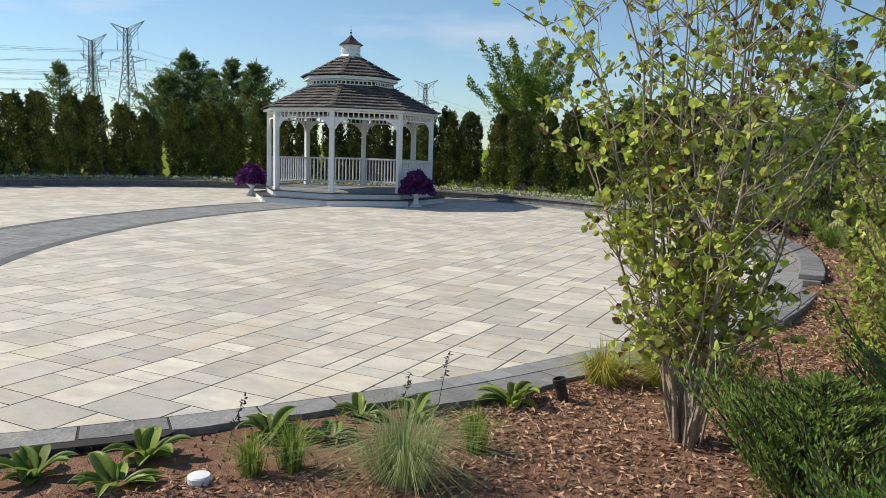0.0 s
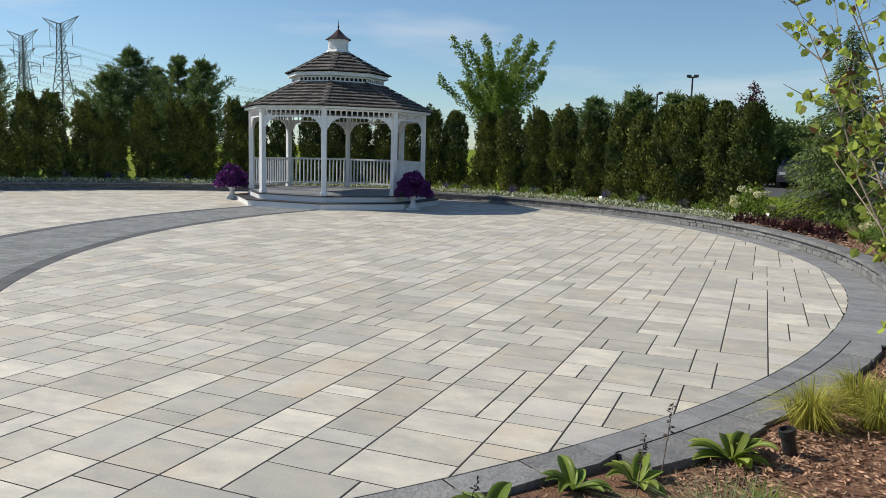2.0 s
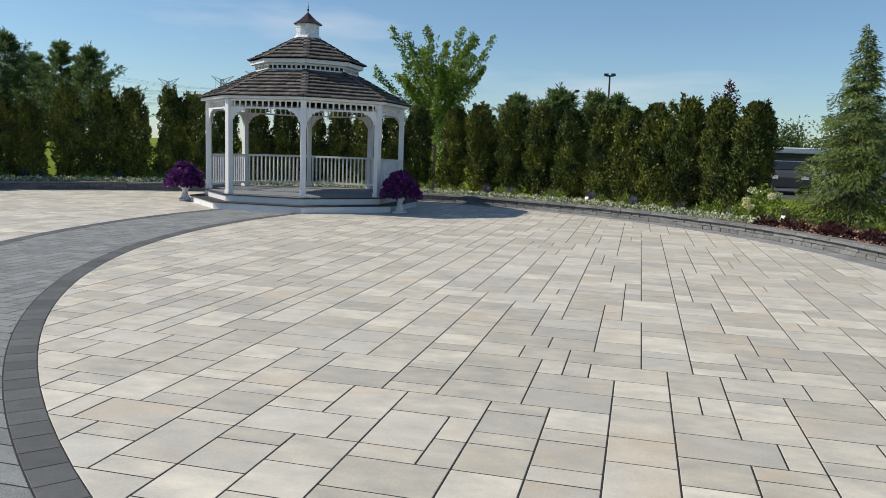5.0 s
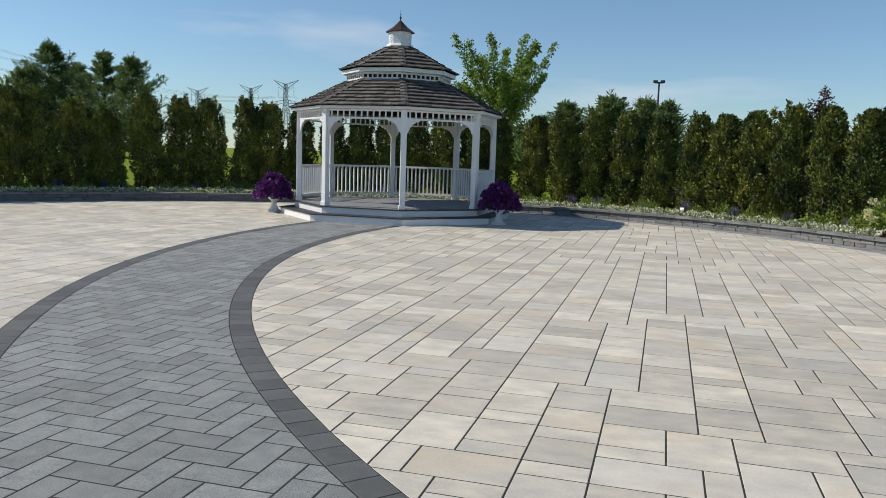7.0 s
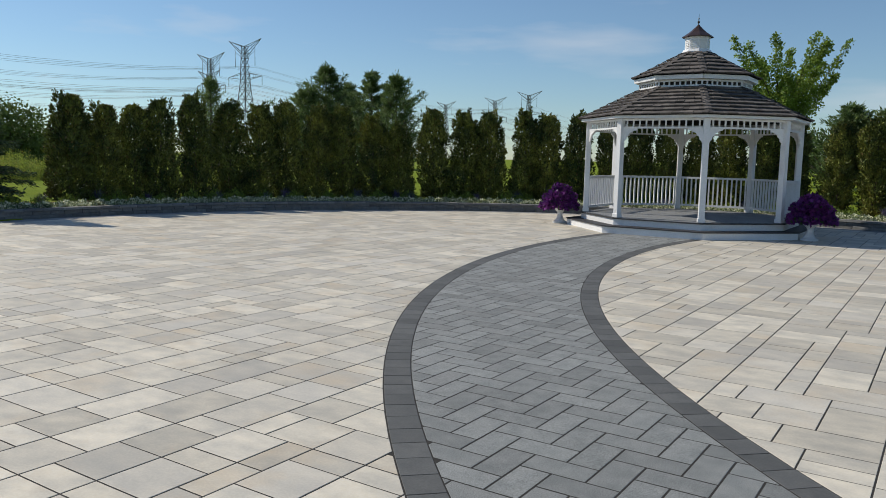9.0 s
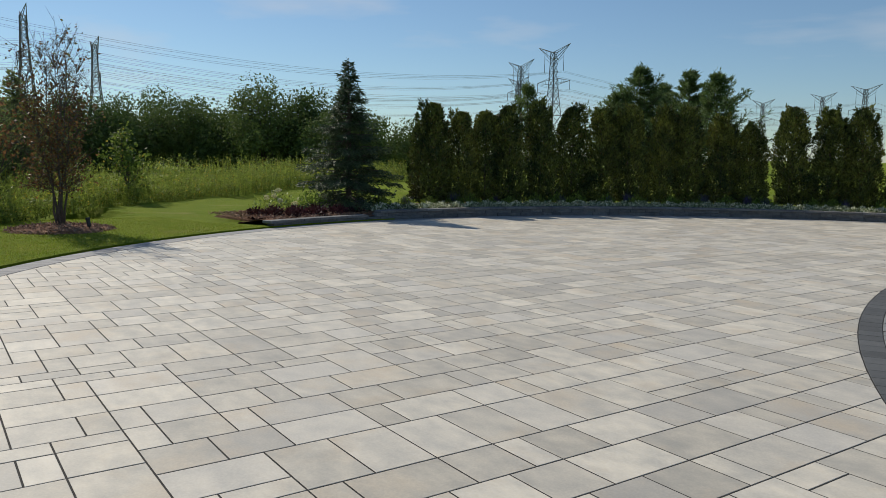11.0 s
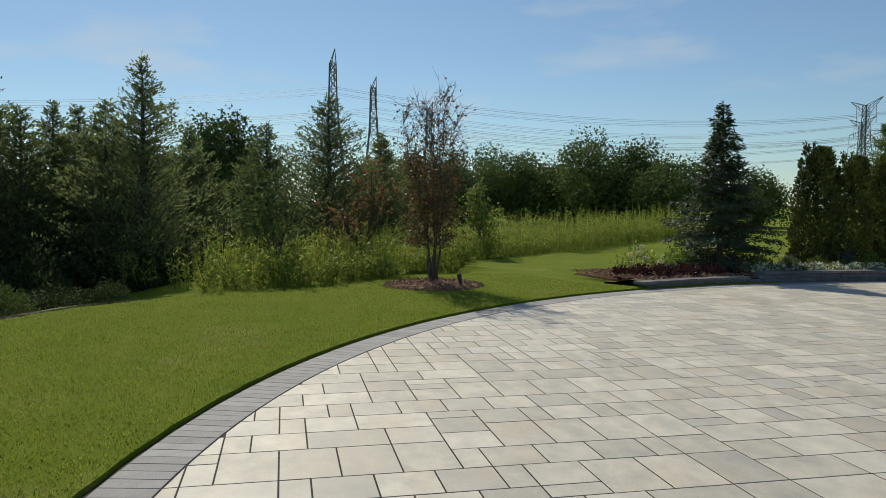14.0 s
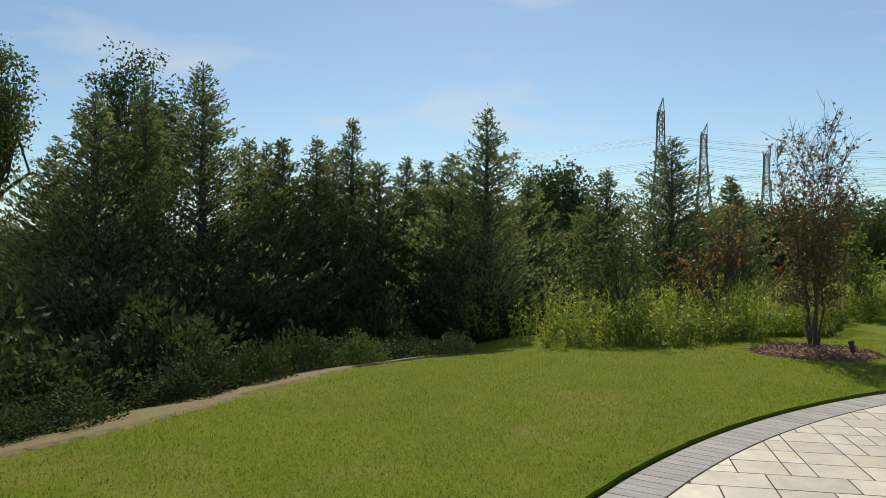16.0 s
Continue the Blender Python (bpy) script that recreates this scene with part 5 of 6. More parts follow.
def mound(name, r, h, n, seed, leaf, label, size=0.05, category="shrub", flowers=None, n_flowers=0, fl_size=0.05, fl_r=0.07):
    """A rounded bush of small leaves on short twigs, with flower heads where it blooms."""
    rng = np.random.default_rng(seed)
    ob = thing(name, pose(0, 0, 0), label, category)
    d = unit(rng.normal(size=(n, 3)))
    d[:, 2] = np.abs(d[:, 2])
    lump = 1 + 0.16 * np.sin(d[:, 0] * 6 + seed) * np.sin(d[:, 1] * 7 + seed) + 0.1 * np.sin(d[:, 2] * 9 + 5 * d[:, 0])
    P = d * np.array([r, r, h]) * (lump * rng.uniform(0.45, 1.0, n) ** 0.6)[:, None]
    twigs = [((0, 0, -0.05), tuple(P[i] * 0.9), 0.006, 0.002) for i in range(0, n, max(1, n // 24))]
    mesh_part("twigwork", quads("twigwork", tube_quads(twigs, 3)), M_BARK, ob)
    mesh_part("foliage", quads("foliage", leaf_quads(P, d + rng.normal(size=(n, 3)) * 0.6 + np.array([0, 0, 0.3]), size, size * 0.55, rng, d + np.array([0, 0, 0.5]), 0.6)), leaf, ob)
    for i in range(n_flowers):
        c = unit(rng.normal(size=(1, 3)) * np.array([1, 1, 0.6]))[0]
        c[2] = abs(c[2]) * 0.8 + 0.3
        c = c * np.array([r, r, h]) * 0.98
        q = unit(rng.normal(size=(110, 3)))
        mesh_part("flower_head", quads("flower_head", leaf_quads(c + q * fl_r * 0.8 * np.array([1, 1, 0.7]), q + rng.normal(size=(110, 3)) * 0.7, fl_size * 0.6, fl_size * 0.55, rng)), flowers, ob)
    return ob


def strewn(source, places, rng_, z_of=None, s=(0.85, 1.15), group=""):
    """Copies of a plant, none of them nearer to the plaza than its edging."""
    if group:
        tagged(source, group=group)
    for x, y in places:
        r = math.hypot(x - PLAZA[0], y - PLAZA[1])
        az = bearing(x, y)
        f = max(1.0, (edge_r(az) + (0.55 if az > -32 else 0.30)) / r)
        x, y = PLAZA[0] + (x - PLAZA[0]) * f, PLAZA[1] + (y - PLAZA[1]) * f
        k = rng_.uniform(*s)
        copy_thing(source, pose(x, y, z_of(x, y), 0, 0, rng_.uniform(0, 360)) @ Matrix.Diagonal((k, k, k, 1)))
    drop_source([source])


def soil(x, y):
    az = (math.degrees(math.atan2(y - PLAZA[1], x - PLAZA[0])) + 90) % 360 - 90
    return bed_z(az) - 0.005


pr = random.Random(9)
# near bed
strewn(rosette("hosta", 0.19, 15, 1, L_HOSTA, "green broad-leaved perennial on the bark mulch", lift=1.0, wide=0.46), [(-2.59, 3.16), (-2.27, 3.26), (-2.34, 3.66), (-1.67, 4.37), (-2.77, 2.30), (-2.08, 3.85)], pr, soil, group="broad-leaved perennials")
strewn(rosette("hosta", 0.19, 15, 2, L_GINKGO, "yellow-green broad-leaved perennial on the bark mulch", lift=1.0, wide=0.46), [(-2.90, 2.61), (-3.18, 2.2)], pr, soil, group="broad-leaved perennials")
at_place(tuft("ornamental_grass", 0.50, 750, 3, L_BLUEGRASS, "feathery pale yellow-green grass clump", 1.0, 0.0022, spread_r=0.12), -1.66, 2.98, -0.08)
strewn(tuft("wild_grass", 0.30, 130, 4, L_HOSTA, "loose green grass clump among the perennials", 0.6, 0.004), [(-2.31, 2.69), (-1.51, 3.47), (-2.18, 2.82)], pr, soil, group="loose grass clumps")
strewn(tuft("golden_grass", 0.36, 420, 5, L_GOLDGRASS, "golden yellow arching sedge on the mulch", 1.0, 0.004, spread_r=0.10), [(-1.27, 5.03), (-0.9, 5.2), (-0.62, 5.5), (-0.98, 5.45)], pr, soil, group="golden sedges")
for x, y, h in ((-1.98, 3.93, 0.42), (-2.62, 2.85, 0.34), (-2.05, 3.6, 0.36)):
    stalk = thing("seed_stalk", pose(x, y, -0.07, 6, 8, pr.uniform(0, 360)), "thin dry flower stalk with seed heads", "plant", "dry stalks")
    mesh_part("stem", quads("stem", tube_quads([((0, 0, 0), (0.01, 0, h * 0.6), 0.003, 0.0025), ((0.01, 0, h * 0.6), (0.05, 0, h), 0.0025, 0.001)], 4)), M_BARK, stalk)
    q = np.array([(0.01 + 0.04 * t, 0, h * (0.6 + 0.4 * t)) for t in np.linspace(0, 1, 24)])
    mesh_part("seed_head", quads("seed_head", leaf_quads(q, RNG.normal(size=(24, 3)), 0.028, 0.012, RNG)), M_BARK, stalk)

rng = np.random.default_rng(50)
n = 44000
az = rng.uniform(-58, -6, n)
rad = PLAZA_R + 0.12 + 2.9 * rng.random(n) ** 1.3
rad = np.where((az > -32) & (rad < PLAZA_R + 0.36), rad + 0.3, rad)
P = np.stack([PLAZA[0] + rad * np.cos(np.radians(az)), PLAZA[1] + rad * np.sin(np.radians(az)), np.zeros(n)], 1)
clear = np.hypot(P[:, 0] - BEND[0], P[:, 1] - BEND[1])
clear = (clear < BEND_IN - 0.25) | (clear > BEND_OUT + 0.25)
P, az, rad, n = P[clear], az[clear], rad[clear], int(clear.sum())
P[:, 2] = [bed_z(a) + 0.05 * math.sin((r - PLAZA_R - 0.43) / 0.55 * 0.7) + 0.012 + 0.035 * noise.noise((x * 1.1, y * 1.1, 3)) for a, r, x, y in zip(az, rad, P[:, 0], P[:, 1])]
A = rng.normal(size=(n, 3)) * np.array([1, 1, 0.25])
tagged(mesh_part("mulch_chips", quads("mulch_chips", leaf_quads(P, A, 0.044, 0.013, rng)), M_CHIP), "loose red-brown bark chips on the bed", "mulch", kind="stuff")


def multi_stem(seed):
    """A many-stemmed shrub: slim pale stems fanning from one foot, round leaves along the twigs."""
    rng = np.random.default_rng(seed)
    ob = thing("birch_shrub", pose(0, 0, 0), "tall many-stemmed shrub with pale stems and yellow-green leaves", "shrub")
    segs, tw = [], []
    for i in range(26):
        a = rng.uniform(0, 2 * np.pi)
        lean = rng.uniform(0.06, 0.42) if i > 5 else rng.uniform(0.0, 0.10)
        h = rng.uniform(2.5, 3.5) * (1 - 0.45 * lean)
        d = np.array([np.cos(a), np.sin(a), 0])
        p = d * rng.uniform(0.0, 0.08)
        r = rng.uniform(0.008, 0.017)
        k = 9
        prev = p + np.array([0, 0, -0.08])
        for j in range(1, k + 1):
            t = j / k
            q = p + d * (lean * h * t ** 1.05) + np.array([rng.normal() * 0.02, rng.normal() * 0.02, h * t])
            segs.append((prev, q, r * (1.02 - 0.9 * (t - 1 / k)), r * (1.02 - 0.9 * t)))
            for _ in range(3 if j > 1 else 0):
                b = rng.uniform(0, 2 * np.pi)
                L = rng.uniform(0.18, 0.52) * (1.1 - 0.55 * t)
                e = q + L * np.array([np.cos(b), np.sin(b), rng.uniform(0.3, 1.1)])
                segs.append((q, e, 0.0045, 0.0015))
                tw.append((q, e))
                for _ in range(2):
                    s = rng.uniform(0.3, 0.8)
                    m = q + (e - q) * s
                    e2 = m + 0.5 * L * unit(rng.normal(size=(1, 3)) + np.array([0, 0, 0.4]))[0]
                    segs.append((m, e2, 0.0025, 0.001))
                    tw.append((m, e2))
            prev = q
    mesh_part("stemwork", quads("stemwork", tube_quads(segs, 6)), M_BARK_PALE, ob)
    n = 8500
    w = rng.integers(0, len(tw), n)
    keep = np.array([1.0 if np.sin(t[1][0] * 3.1 + t[1][2] * 2.3 + t[1][1] * 2) > -0.35 else 0.3 for t in tw]) * np.array([1.0 if t[1][2] < 2.3 else 0.55 for t in tw])
    w = w[rng.random(n) < keep[w]]
    n = len(w)
    B, E = np.array([t[0] for t in tw])[w], np.array([t[1] for t in tw])[w]
    P = B + (E - B) * rng.uniform(0.25, 1.05, n)[:, None] + rng.normal(size=(n, 3)) * 0.012
    A = rng.normal(size=(n, 3)) + np.array([0, 0, -0.5])
    Q = round_leaves(P, A, 0.046, 0.038, rng)
    mesh_part("foliage", quads("foliage", Q), L_BIRCH, ob, "round yellow-green leaves, some browned")
    return ob


at_place(multi_stem(4), -0.60, 4.16, -0.06)
at_place(multi_stem(6), 0.60, 5.2, -0.06, 0, 0.8)
for i, (x, y, r, h) in enumerate(((0.04, 3.52, 0.46, 0.70), (0.62, 4.1, 0.55, 0.80), (0.40, 2.75, 0.40, 0.60), (0.95, 5.2, 0.55, 0.8), (0.85, 3.3, 0.5, 0.75))):
    yew = conifer("yew_bush", h, r, 90 + i, L_YEW, "dense dark green spreading yew bush", 14500, -0.7, 0.032, 0.009, 0.07, 0.25, base=0.0)
    tagged(yew, category="shrub", group="yew bushes")
    at_place(yew, x, y, -0.07)
at_place(mound("weigela_shrub", 0.9, 1.7, 5200, 77, L_BIRCH, "loose yellow-green leafy shrub in the bed", 0.06), 0.95, 6.8, -0.05)
at_place(mound("weigela_shrub", 0.6, 1.0, 2200, 78, L_YEW, "dark green leafy shrub in the bed", 0.06), 1.3, 8.6, 0.1)

# spotlight and cap in the near bed
spot = thing("garden_spotlight", pose(-1.38, 4.53, -0.09), "small black spike spotlight in the mulch", "garden light")
bm = lathe([(0.012, -0.06), (0.014, 0.07), (0.02, 0.075)], 10)
part("spike", bm, M_BLACK, spot)
bm = lathe([(0.028, 0), (0.036, 0.01), (0.036, 0.13), (0.043, 0.135), (0.043, 0.17), (0.036, 0.172), (0.033, 0.15)], 16)
bmesh.ops.transform(bm, matrix=pose(0, 0, 0.06, 8, -12, 0), verts=bm.verts)
part("lamp_body", bm, M_BLACK, spot)
spot2 = copy_thing(spot, pose(-23.75, 2.75, 0.03))
tagged(spot2, "small black spike spotlight beside the mulch ring")
cap = part("drain_cap", lathe([(0.045, 0), (0.045, 0.10), (0.055, 0.105), (0.055, 0.13), (0.048, 0.137), (0.01, 0.14)], 18), M_WHITE)
cap.matrix_basis = pose(-2.45, 2.50, -0.10)
tagged(cap, "round white plastic pipe cap in the mulch", "pipe cap")

# variegated ground cover along the wall
rng = np.random.default_rng(51)
n = 46000
az = rng.uniform(36, 186, n)
rad = WALL_R + 0.22 + 0.75 * rng.random(n) * (0.8 + 0.2 * np.sin(az * 0.9))
hgt = 0.09 + 0.05 * np.sin(az * 3.1) * np.sin(rad * 9)
P = np.stack([PLAZA[0] + rad * np.cos(np.radians(az)), PLAZA[1] + rad * np.sin(np.radians(az)), 0.16 + hgt * rng.uniform(0.4, 1.3, n)], 1)
A = rng.normal(size=(n, 3)) * 0.8 + np.array([0, 0, 0.7])
tagged(mesh_part("ground_cover", quads("ground_cover", leaf_quads(P, A, 0.06, 0.036, rng)), L_COVER), "low variegated white and green ground cover along the wall", "ground cover", kind="stuff")


def arc_spots(lo, hi, step, r0, r1):
    out, a = [], lo
    while a < hi:
        out.append(polar(a + pr.uniform(-0.4, 0.4) * step, pr.uniform(r0, r1)))
        a += step
    return out


strewn(mound("perennial", 0.27, 0.30, 420, 61, L_HOSTA, "green leafy perennial in front of the hedge", 0.055, "plant"), arc_spots(40, 184, 3.4, 12.85, 13.2), pr, soil, group="perennials below the hedge")
strewn(tuft("catmint", 0.38, 150, 62, L_LAVENDER, "bluish flowering catmint in front of the hedge", 0.5, 0.006, "plant", 0.12), arc_spots(42, 184, 5.6, 12.9, 13.3), pr, soil, group="catmint clumps")
strewn(mound("perennial", 0.24, 0.26, 320, 63, L_GINKGO, "bright green perennial in front of the hedge", 0.05, "plant"), arc_spots(60, 184, 12, 12.8, 13.1), pr, soil, group="perennials below the hedge")
heuchera = [polar(a, r) for a, r in ((21, 12.35), (23.5, 12.45), (26, 12.3), (28, 12.4), (31, 12.35), (33.5, 12.45), (35, 12.3), (24.5, 12.7), (29.5, 12.75))]
heuchera += [polar(a, r) for a, r in ((187.5, 12.3), (189.5, 12.35), (191, 12.6), (192.5, 12.3), (194, 12.55), (195.5, 12.3), (196.5, 12.7), (188.5, 12.8), (190, 13.1), (193, 13.0), (195, 13.2), (197.3, 13.1), (191.5, 13.4), (187, 13.2))]
strewn(mound("coral_bells", 0.20, 0.20, 230, 64, L_RED, "dark red-leaved coral bells on the mulch", 0.075, "plant"), heuchera, pr, soil, group="red coral bells")
strewn(tuft("daylily", 0.42, 150, 65, L_HOSTA, "arching green daylily clump by the wall", 0.9, 0.009, "plant", 0.07), [polar(a, r) for a, r in ((19, 12.6), (16.5, 12.9), (14, 12.45), (11.5, 12.8), (18, 13.3), (9, 12.5), (13, 13.4), (6, 12.9), (22, 13.1), (2.5, 12.6), (-2, 12.9), (27, 13.2), (-6, 12.5))], pr, soil, group="daylilies")
at_place(mound("hydrangea", 0.45, 0.75, 900, 66, L_HOSTA, "green hydrangea with round cream flower heads", 0.08, "shrub", L_CREAM, 9, 0.06, 0.085), -1.83, 18.3, 0.13)
at_place(mound("hydrangea", 0.45, 0.6, 900, 67, L_HOSTA, "green hydrangea with pale yellow flower heads", 0.08, "shrub", L_CREAM, 10, 0.06, 0.09), 0.5, 16.0, 0.13)
at_place(mound("hydrangea", 0.5, 0.55, 700, 68, L_HOSTA, "fading hydrangea with a few pale flower heads", 0.07, "shrub", L_CREAM, 7, 0.05, 0.06), *polar(192.5, 13.9), 0.05)
at_place(mound("hydrangea", 0.45, 0.5, 700, 69, L_GINKGO, "light green hydrangea with pale flower heads", 0.07, "shrub", L_CREAM, 4, 0.05, 0.06), *polar(188.5, 13.8), 0.05)
for a, r in ((60.5, 12.75), (36.5, 13.0)):
    tag_ = thing("plant_label", pose(*polar(a, r), 0.14, 0, 0, a - 90), "small white plant label on a stake", "plant label", "plant labels")
    bm = bmesh.new()
    box_bm(bm, -0.006, 0.006, -0.003, 0.003, -0.05, 0.18)
    part("stake", bm, M_WHITE, tag_)
    bm = bmesh.new()
    box_bm(bm, -0.05, 0.05, -0.004, 0.004, 0.17, 0.24, pose(0, 0, 0, -20, 0, 0))
    part("plate", bm, M_WHITE, tag_)

# ---- meadow beyond the lawn ----
EDGE = [(-23.9, -1.7), (-24.08, -1.48), (-24.6, 0.22), (-26.0, 1.6), (-29.8, 3.9), (-32.05, 6.42), (-35.4, 9.9), (-41.1, 15.5), (-47, 24)]
rng = np.random.default_rng(52)
S, T = [], []
for (x0, y0), (x1, y1) in zip(EDGE, EDGE[1:]):
    l = math.hypot(x1 - x0, y1 - y0)
    nx_, ny_ = -(y1 - y0) / l, (x1 - x0) / l
    if nx_ > 0:
        nx_, ny_ = -nx_, -ny_
    for _ in range(int(l * 140)):
        t, d = rng.random(), 3.2 * rng.random() ** 1.6
        S.append((x0 + (x1 - x0) * t + nx_ * d, y0 + (y1 - y0) * t + ny_ * d))
        T.append(0.55 + 0.2 * min(1.5, d) + 0.012 * max(0, -x0 - 22) * 2)
S = np.array(S)
T = np.array(T) * rng.uniform(0.5, 1.25, len(S)) * (0.9 + 0.2 * np.sin(S[:, 0] * 2.1) * np.sin(S[:, 1] * 2.7) + 0.12 * np.sin(S[:, 0] * 5.3 + S[:, 1] * 3.1))
n = len(S)
V = []
base = np.concatenate([S, np.full((n, 1), -0.05)], 1)
up = np.stack([rng.normal(size=n) * 0.1, rng.normal(size=n) * 0.1, T], 1)
s = np.stack([rng.normal(size=n), rng.normal(size=n), np.zeros(n)], 1)
s = unit(s) * 0.008
V.append(np.stack([base - s, base + s, base + up + s * 0.4, base + up - s * 0.4], 1))
for k in range(14):
    t = rng.uniform(0.12, 1.0, n)
    A = rng.normal(size=(n, 3)) * np.array([1, 1, 0.3]) + np.array([0, 0, 0.7])
    V.append(leaf_quads(base + up * t[:, None] + rng.normal(size=(n, 3)) * 0.03, A, 0.095, 0.030, rng))
tagged(mesh_part("meadow", quads("meadow", np.concatenate(V)), L_WEED), "tall yellow-green wild meadow plants at the lawn's edge", "meadow", kind="stuff")

# bushes and undergrowth along the brow of the lawn; undergrowth leaves have shade in their colour
bush_src = [mound("bush", 0.8, 1.0, 2600, 70 + i, leaf, lab, 0.08) for i, (leaf, lab) in enumerate(((L_UNDER_SHADE, "green undergrowth bush below the cedars, leaf colour darkened for their shade"), (L_UNDER_SHADE, "green undergrowth bush at the lawn's edge"), (L_OAK, "sunlit yellow-green bush at the lawn's edge")))]
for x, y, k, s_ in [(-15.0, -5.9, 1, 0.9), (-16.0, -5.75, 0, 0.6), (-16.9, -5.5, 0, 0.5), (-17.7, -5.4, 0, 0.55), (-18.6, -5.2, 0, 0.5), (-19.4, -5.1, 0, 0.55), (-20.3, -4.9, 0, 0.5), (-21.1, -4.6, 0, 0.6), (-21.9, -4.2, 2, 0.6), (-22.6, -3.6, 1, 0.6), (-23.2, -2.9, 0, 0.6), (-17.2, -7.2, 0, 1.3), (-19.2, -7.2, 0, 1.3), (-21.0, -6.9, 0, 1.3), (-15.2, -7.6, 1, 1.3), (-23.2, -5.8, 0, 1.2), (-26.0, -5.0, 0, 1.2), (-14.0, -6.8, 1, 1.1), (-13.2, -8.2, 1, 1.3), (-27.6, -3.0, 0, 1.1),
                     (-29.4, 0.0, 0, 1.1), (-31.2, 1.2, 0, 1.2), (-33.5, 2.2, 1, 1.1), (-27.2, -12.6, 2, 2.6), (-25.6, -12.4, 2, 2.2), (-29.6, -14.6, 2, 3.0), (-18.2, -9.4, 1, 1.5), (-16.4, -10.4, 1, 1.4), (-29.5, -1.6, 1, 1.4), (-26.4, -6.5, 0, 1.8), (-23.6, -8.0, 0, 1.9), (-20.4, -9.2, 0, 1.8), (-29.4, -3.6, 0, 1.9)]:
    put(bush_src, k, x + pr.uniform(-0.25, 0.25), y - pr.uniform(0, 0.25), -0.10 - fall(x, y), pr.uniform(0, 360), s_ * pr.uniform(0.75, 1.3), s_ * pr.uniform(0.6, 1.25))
drop_source(bush_src)
at_place(broadleaf("sapling", 2.5, 0.7, 35, L_OAK, "slender yellow-leaved sapling at the lawn's edge", 0.2, 900, 0.10, 14, clump=0.4), -26.6, -0.6)
at_place(broadleaf("sapling", 2.3, 0.7, 36, L_WEED, "slender green sapling rising from the meadow", 0.2, 1100, 0.10, 14, clump=0.4), -32.0, 5.25)
at_place(broadleaf("sapling", 3.0, 0.9, 37, L_DRY, "thin rusty sapling beside the cedars", 0.2, 700, 0.10, 14, clump=0.4), -27.6, 1.3)

# bark chips on the mulch ring and the far bed
rng = np.random.default_rng(54)
n = 5000
a, q = rng.uniform(0, 2 * np.pi, n), np.sqrt(rng.random(n))
P = np.stack([-24.3 + 0.93 * q * np.cos(a), 2.35 + 0.93 * q * np.sin(a), 0.10 - 0.10 * q + rng.uniform(0, 0.03, n)], 1)
A = rng.normal(size=(n, 3)) * np.array([1, 1, 0.4])
tagged(mesh_part("mulch_chips", quads("mulch_chips", leaf_quads(P, A, 0.07, 0.025, rng)), M_CHIP), "loose bark chips heaped under the small tree", "mulch", kind="stuff")
n = 16000
az = np.concatenate([rng.uniform(-8, 40, n // 2), rng.uniform(186, 199, n // 2)])
rad = PLAZA_R + 0.6 + 2.2 * rng.random(n)
P = np.stack([PLAZA[0] + rad * np.cos(np.radians(az)), PLAZA[1] + rad * np.sin(np.radians(az)), np.array([bed_z(v) + 0.05 for v in az]) + rng.uniform(-0.01, 0.03, n)], 1)
A = rng.normal(size=(n, 3)) * np.array([1, 1, 0.3])
tagged(mesh_part("mulch_chips", quads("mulch_chips", leaf_quads(P, A, 0.06, 0.02, rng)), M_CHIP), "loose red-brown bark chips behind the wall", "mulch", kind="stuff")

# lawn blades
rng = np.random.default_rng(53)
n = 260000
x, y = rng.uniform(-28, -10, n), rng.uniform(-6, 6.5, n)
r = np.hypot(x - PLAZA[0], y - PLAZA[1])
brow = lawn_line(x)
ok = (r > PLAZA_R + 0.385) & (y > brow - 0.3 + 0.5 * rng.random(n)) & (np.hypot(x + 24.3, y - 2.35) > 0.85) & ~((r < 15.5) & (np.degrees(np.arctan2(y - PLAZA[1], x - PLAZA[0])) % 360 < 201))
ok &= rng.random(n) < np.clip(9.0 / np.maximum(np.hypot(x + 11.4, y + 0.8), 3), 0.25, 1)
x, y = x[ok], y[ok]
n = len(x)
P = np.stack([x, y, np.array([-fall(a, b) for a, b in zip(x, y)]) + 0.030 * np.clip(1 - (np.hypot(x - PLAZA[0], y - PLAZA[1]) - PLAZA_R - 0.39) / 1.3, 0, 1)], 1)
A = rng.normal(size=(n, 3)) * 0.45 + np.array([0, 0, 1.0])
tagged(mesh_part("lawn_grass", quads("lawn_grass", leaf_quads(P, A, 0.028, 0.008, rng)), L_BLADE), "short mown green grass blades of the lawn", "grass", kind="stuff")

# ---- car park glimpsed beyond the hedge ----
M_ASPHALT = surface("asphalt", (0.055, 0.055, 0.058), (0.07, 0.07, 0.072), scale=3, fine=60, rough=0.9, bump=0.3)
M_PAINT = surface("car_paint", (0.05, 0.052, 0.058), (0.055, 0.057, 0.062), rough=0.3, bump=0.0, each="piece", vary=0.3)
M_PAINT_W = surface("white_car_paint", (0.6, 0.6, 0.6), (0.62, 0.62, 0.62), rough=0.3, bump=0.0)
M_GLASS = surface("dark_glass", (0.02, 0.022, 0.025), (0.02, 0.022, 0.025), rough=0.1, bump=0.0)
bm = bmesh.new()
box_bm(bm, -6, 26, 33, 52, -0.05, 0.0)
tagged(part("car_park", bm, M_ASPHALT), "dark asphalt car park beyond the hedge", "car park", kind="structure")


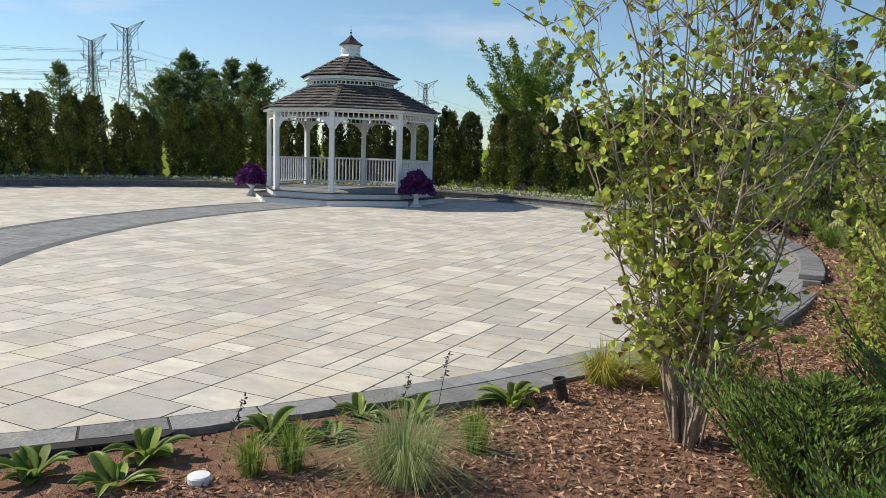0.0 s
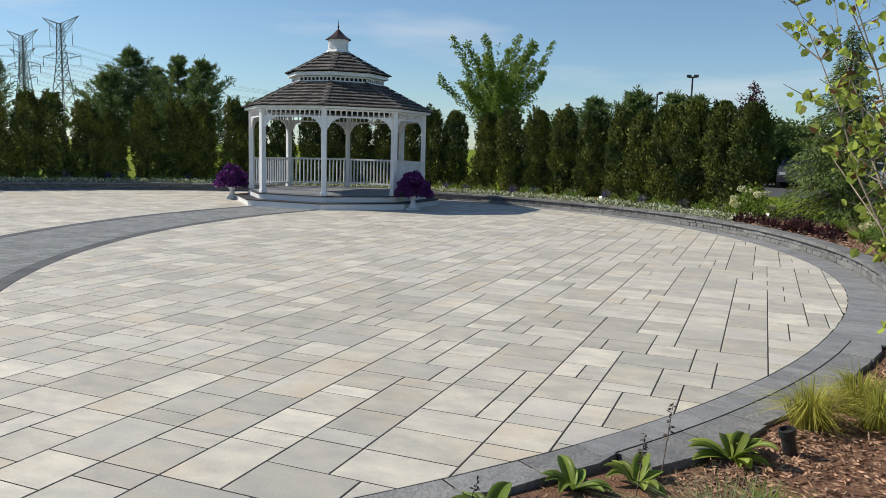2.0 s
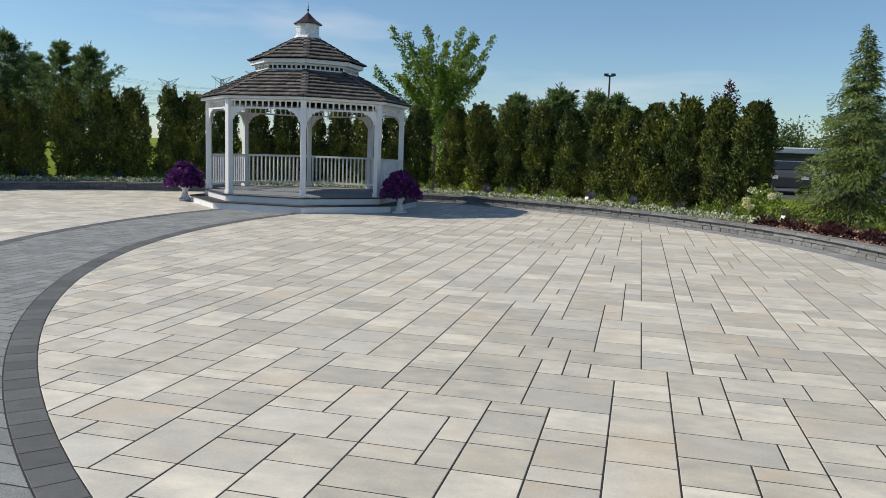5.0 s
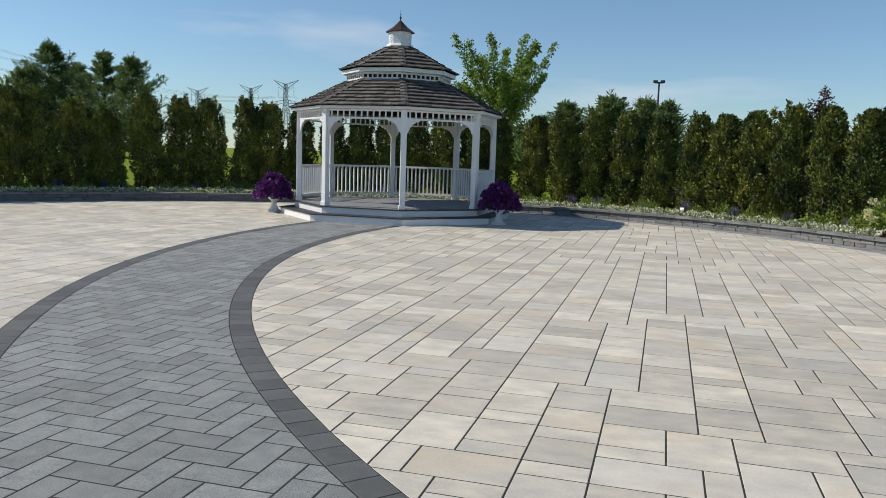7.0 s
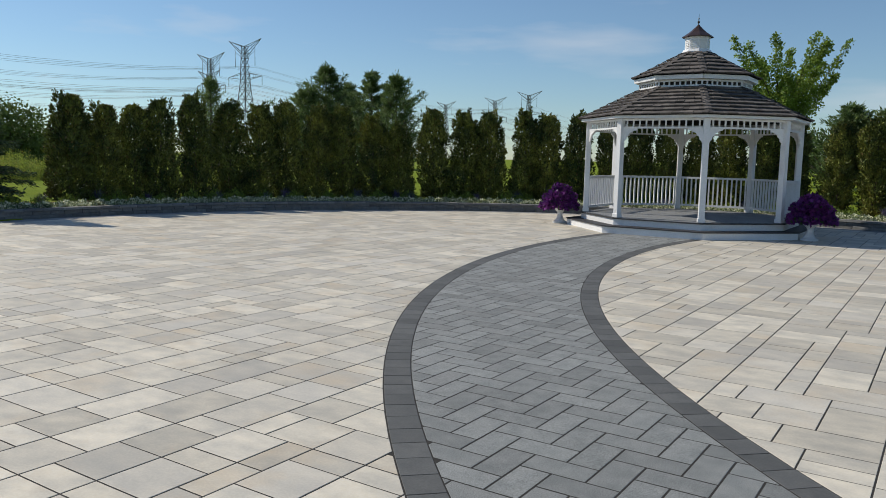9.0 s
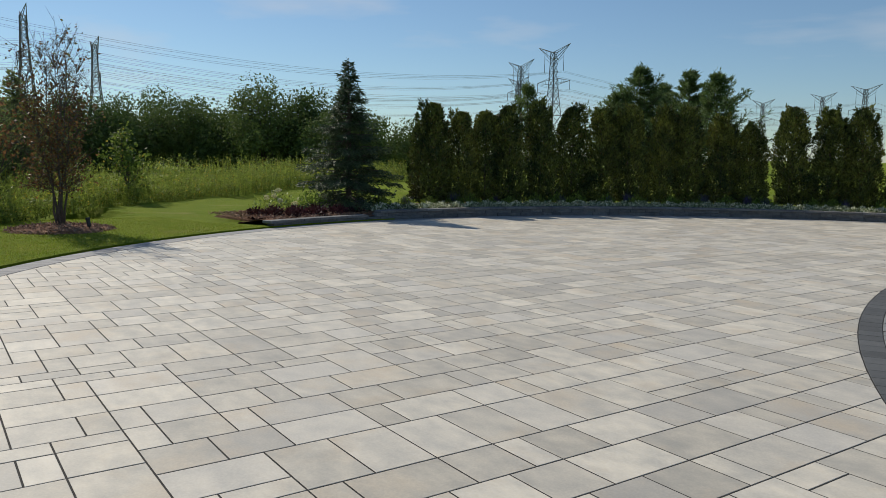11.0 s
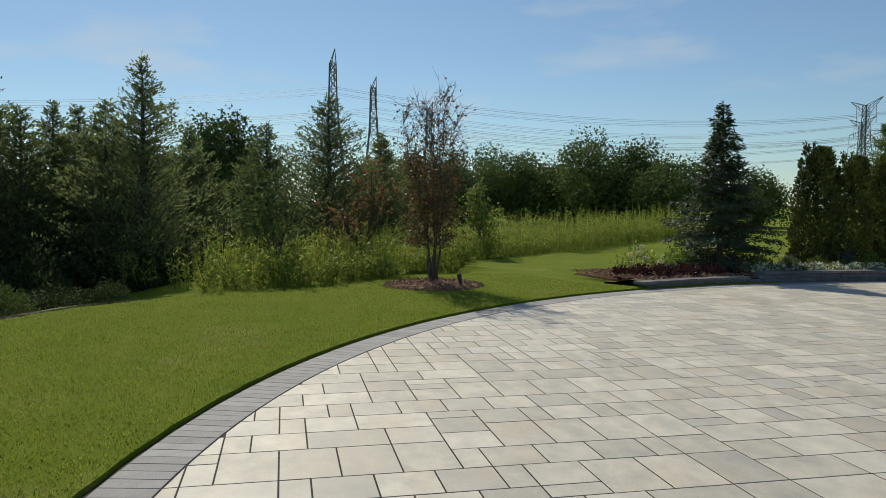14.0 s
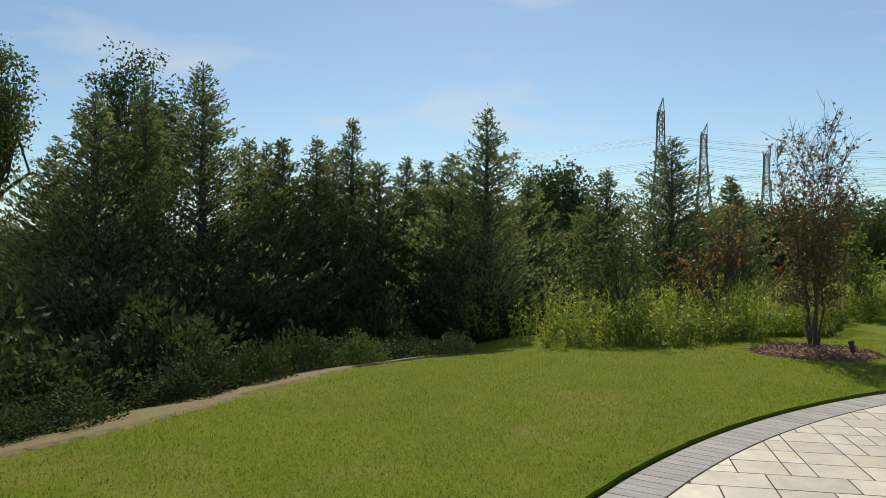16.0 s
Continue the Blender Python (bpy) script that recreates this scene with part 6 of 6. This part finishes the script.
def car(m, paint, label):
    ob = thing("car", m, label, "car", "parked cars")
    bm = bmesh.new()
    prof = [(-2.2, 0.35), (-2.25, 0.75), (-2.1, 0.95), (-1.2, 1.02), (-0.6, 1.42), (0.9, 1.45), (1.7, 1.0), (2.15, 0.92), (2.25, 0.6), (2.2, 0.32)]
    l = [bm.verts.new((x, -0.85 + 0.14 * (z > 1.1), z)) for x, z in prof]
    r = [bm.verts.new((x, 0.85 - 0.14 * (z > 1.1), z)) for x, z in prof]
    bm.faces.new(l)
    bm.faces.new(r[::-1])
    for i in range(len(prof)):
        j = (i + 1) % len(prof)
        bm.faces.new((l[j], l[i], r[i], r[j]))
    bmesh.ops.recalc_face_normals(bm, faces=bm.faces)
    part("body", bm, paint, ob)
    for y in (-0.80, 0.80):
        bm = bmesh.new()
        q = [(-1.0, 1.05), (-0.55, 1.36), (0.85, 1.38), (1.4, 1.05)]
        s_ = 1 if y > 0 else -1
        a = [bm.verts.new((x, s_ * (0.865 if z < 1.1 else 0.735), z)) for x, z in q]
        b = [bm.verts.new((x, s_ * (0.83 if z < 1.1 else 0.70), z)) for x, z in q]
        bm.faces.new(a)
        for i in range(4):
            j = (i + 1) % 4
            bm.faces.new((a[i], a[j], b[j], b[i]))
        part("side_window", bm, M_GLASS, ob)
    for name, q in (("windscreen", [(1.62, 1.04), (0.98, 1.42)]), ("rear_window", [(-1.14, 1.06), (-0.64, 1.40)])):
        bm = bmesh.new()
        sx = 1 if q[0][0] > 0 else -1
        v = [(q[0][0] + sx * 0.02, -0.72, q[0][1] + 0.02), (q[0][0] + sx * 0.02, 0.72, q[0][1] + 0.02), (q[1][0] + sx * 0.02, 0.62, q[1][1] + 0.015), (q[1][0] + sx * 0.02, -0.62, q[1][1] + 0.015)]
        bm.faces.new([bm.verts.new(p) for p in v])
        part(name, bm, M_GLASS, ob)
    for x in (-1.4, 1.4):
        for y in (-0.8, 0.8):
            bm = lathe([(0.20, -0.1), (0.33, -0.1), (0.33, 0.1), (0.20, 0.1)], 14)
            bmesh.ops.transform(bm, matrix=pose(x, y, 0.33, 90, 0, 0), verts=bm.verts)
            w = part("wheel", bm, M_BLACK, ob)
            bm = lathe([(0.19, -0.102), (0.19, 0.102)], 12)
            bmesh.ops.transform(bm, matrix=pose(x, y, 0.33, 90, 0, 0), verts=bm.verts)
            part("rim", bm, M_STEEL, w)
    for x in (2.2, -2.2):
        for y in (-0.6, 0.6):
            bm = bmesh.new()
            box_bm(bm, x - 0.05, x + 0.05, y - 0.15, y + 0.15, 0.68, 0.82)
            part("headlight" if x > 0 else "tail_light", bm, M_PAINT_W, ob)


car(pose(2.0, 38.5, 0.0, 0, 0, 84), M_PAINT, "dark parked car beyond the hedge")
car(pose(3.4, 46.0, 0.0, 0, 0, 176), M_PAINT_W, "white parked car beyond the hedge")
car(pose(0.0, 44.5, 0.0, 0, 0, -95), M_PAINT, "dark parked car beyond the hedge")
car(pose(7.4, 39.2, 0.0, 0, 0, 88), M_PAINT, "dark parked car beyond the hedge")
shed = thing("low_building", pose(2.0, 56, 0, 0, 0, 8), "long low building with pale flat roof beyond the car park", "building")
bm = bmesh.new()
box_bm(bm, -4, 4, -3, 3, 0, 1.9)
part("wall", bm, M_ASPHALT, shed)
bm = bmesh.new()
box_bm(bm, -4.4, 4.4, -3.4, 3.4, 1.9, 2.25, None, 0.05)
part("roof", bm, M_WHITE, shed, "pale flat roof")
for i in range(3):
    bm = bmesh.new()
    box_bm(bm, -3.4 + i * 2.6, -1.8 + i * 2.6, -3.03, -2.98, 0.8, 1.6)
    part("window", bm, M_GLASS, shed)
for x, y, z, arm in ((-7.04, 61, 7.3, True), (-9.9, 64, 6.3, False)):
    lamp = thing("street_lamp", pose(x, y, 0), "tall black car park lamp with twin heads" if arm else "tall black car park lamp with one arm", "street lamp")
    part("pole", lathe([(0.14, 0), (0.14, 0.3), (0.09, 0.35), (0.06, z)], 10), M_BLACK, lamp)
    for sx in ((-1, 1) if arm else (1,)):
        bm = bmesh.new()
        box_bm(bm, 0, 0.3, -0.05, 0.05, z - 0.1, z, pose(0, 0, 0, 0, 0, 0 if sx > 0 else 180))
        box_bm(bm, 0.1, 0.42, -0.15, 0.15, z - 0.06, z + 0.12, pose(0, 0, 0, 0, 0, 0 if sx > 0 else 180))
        part("lamp_head", bm, M_BLACK, lamp)
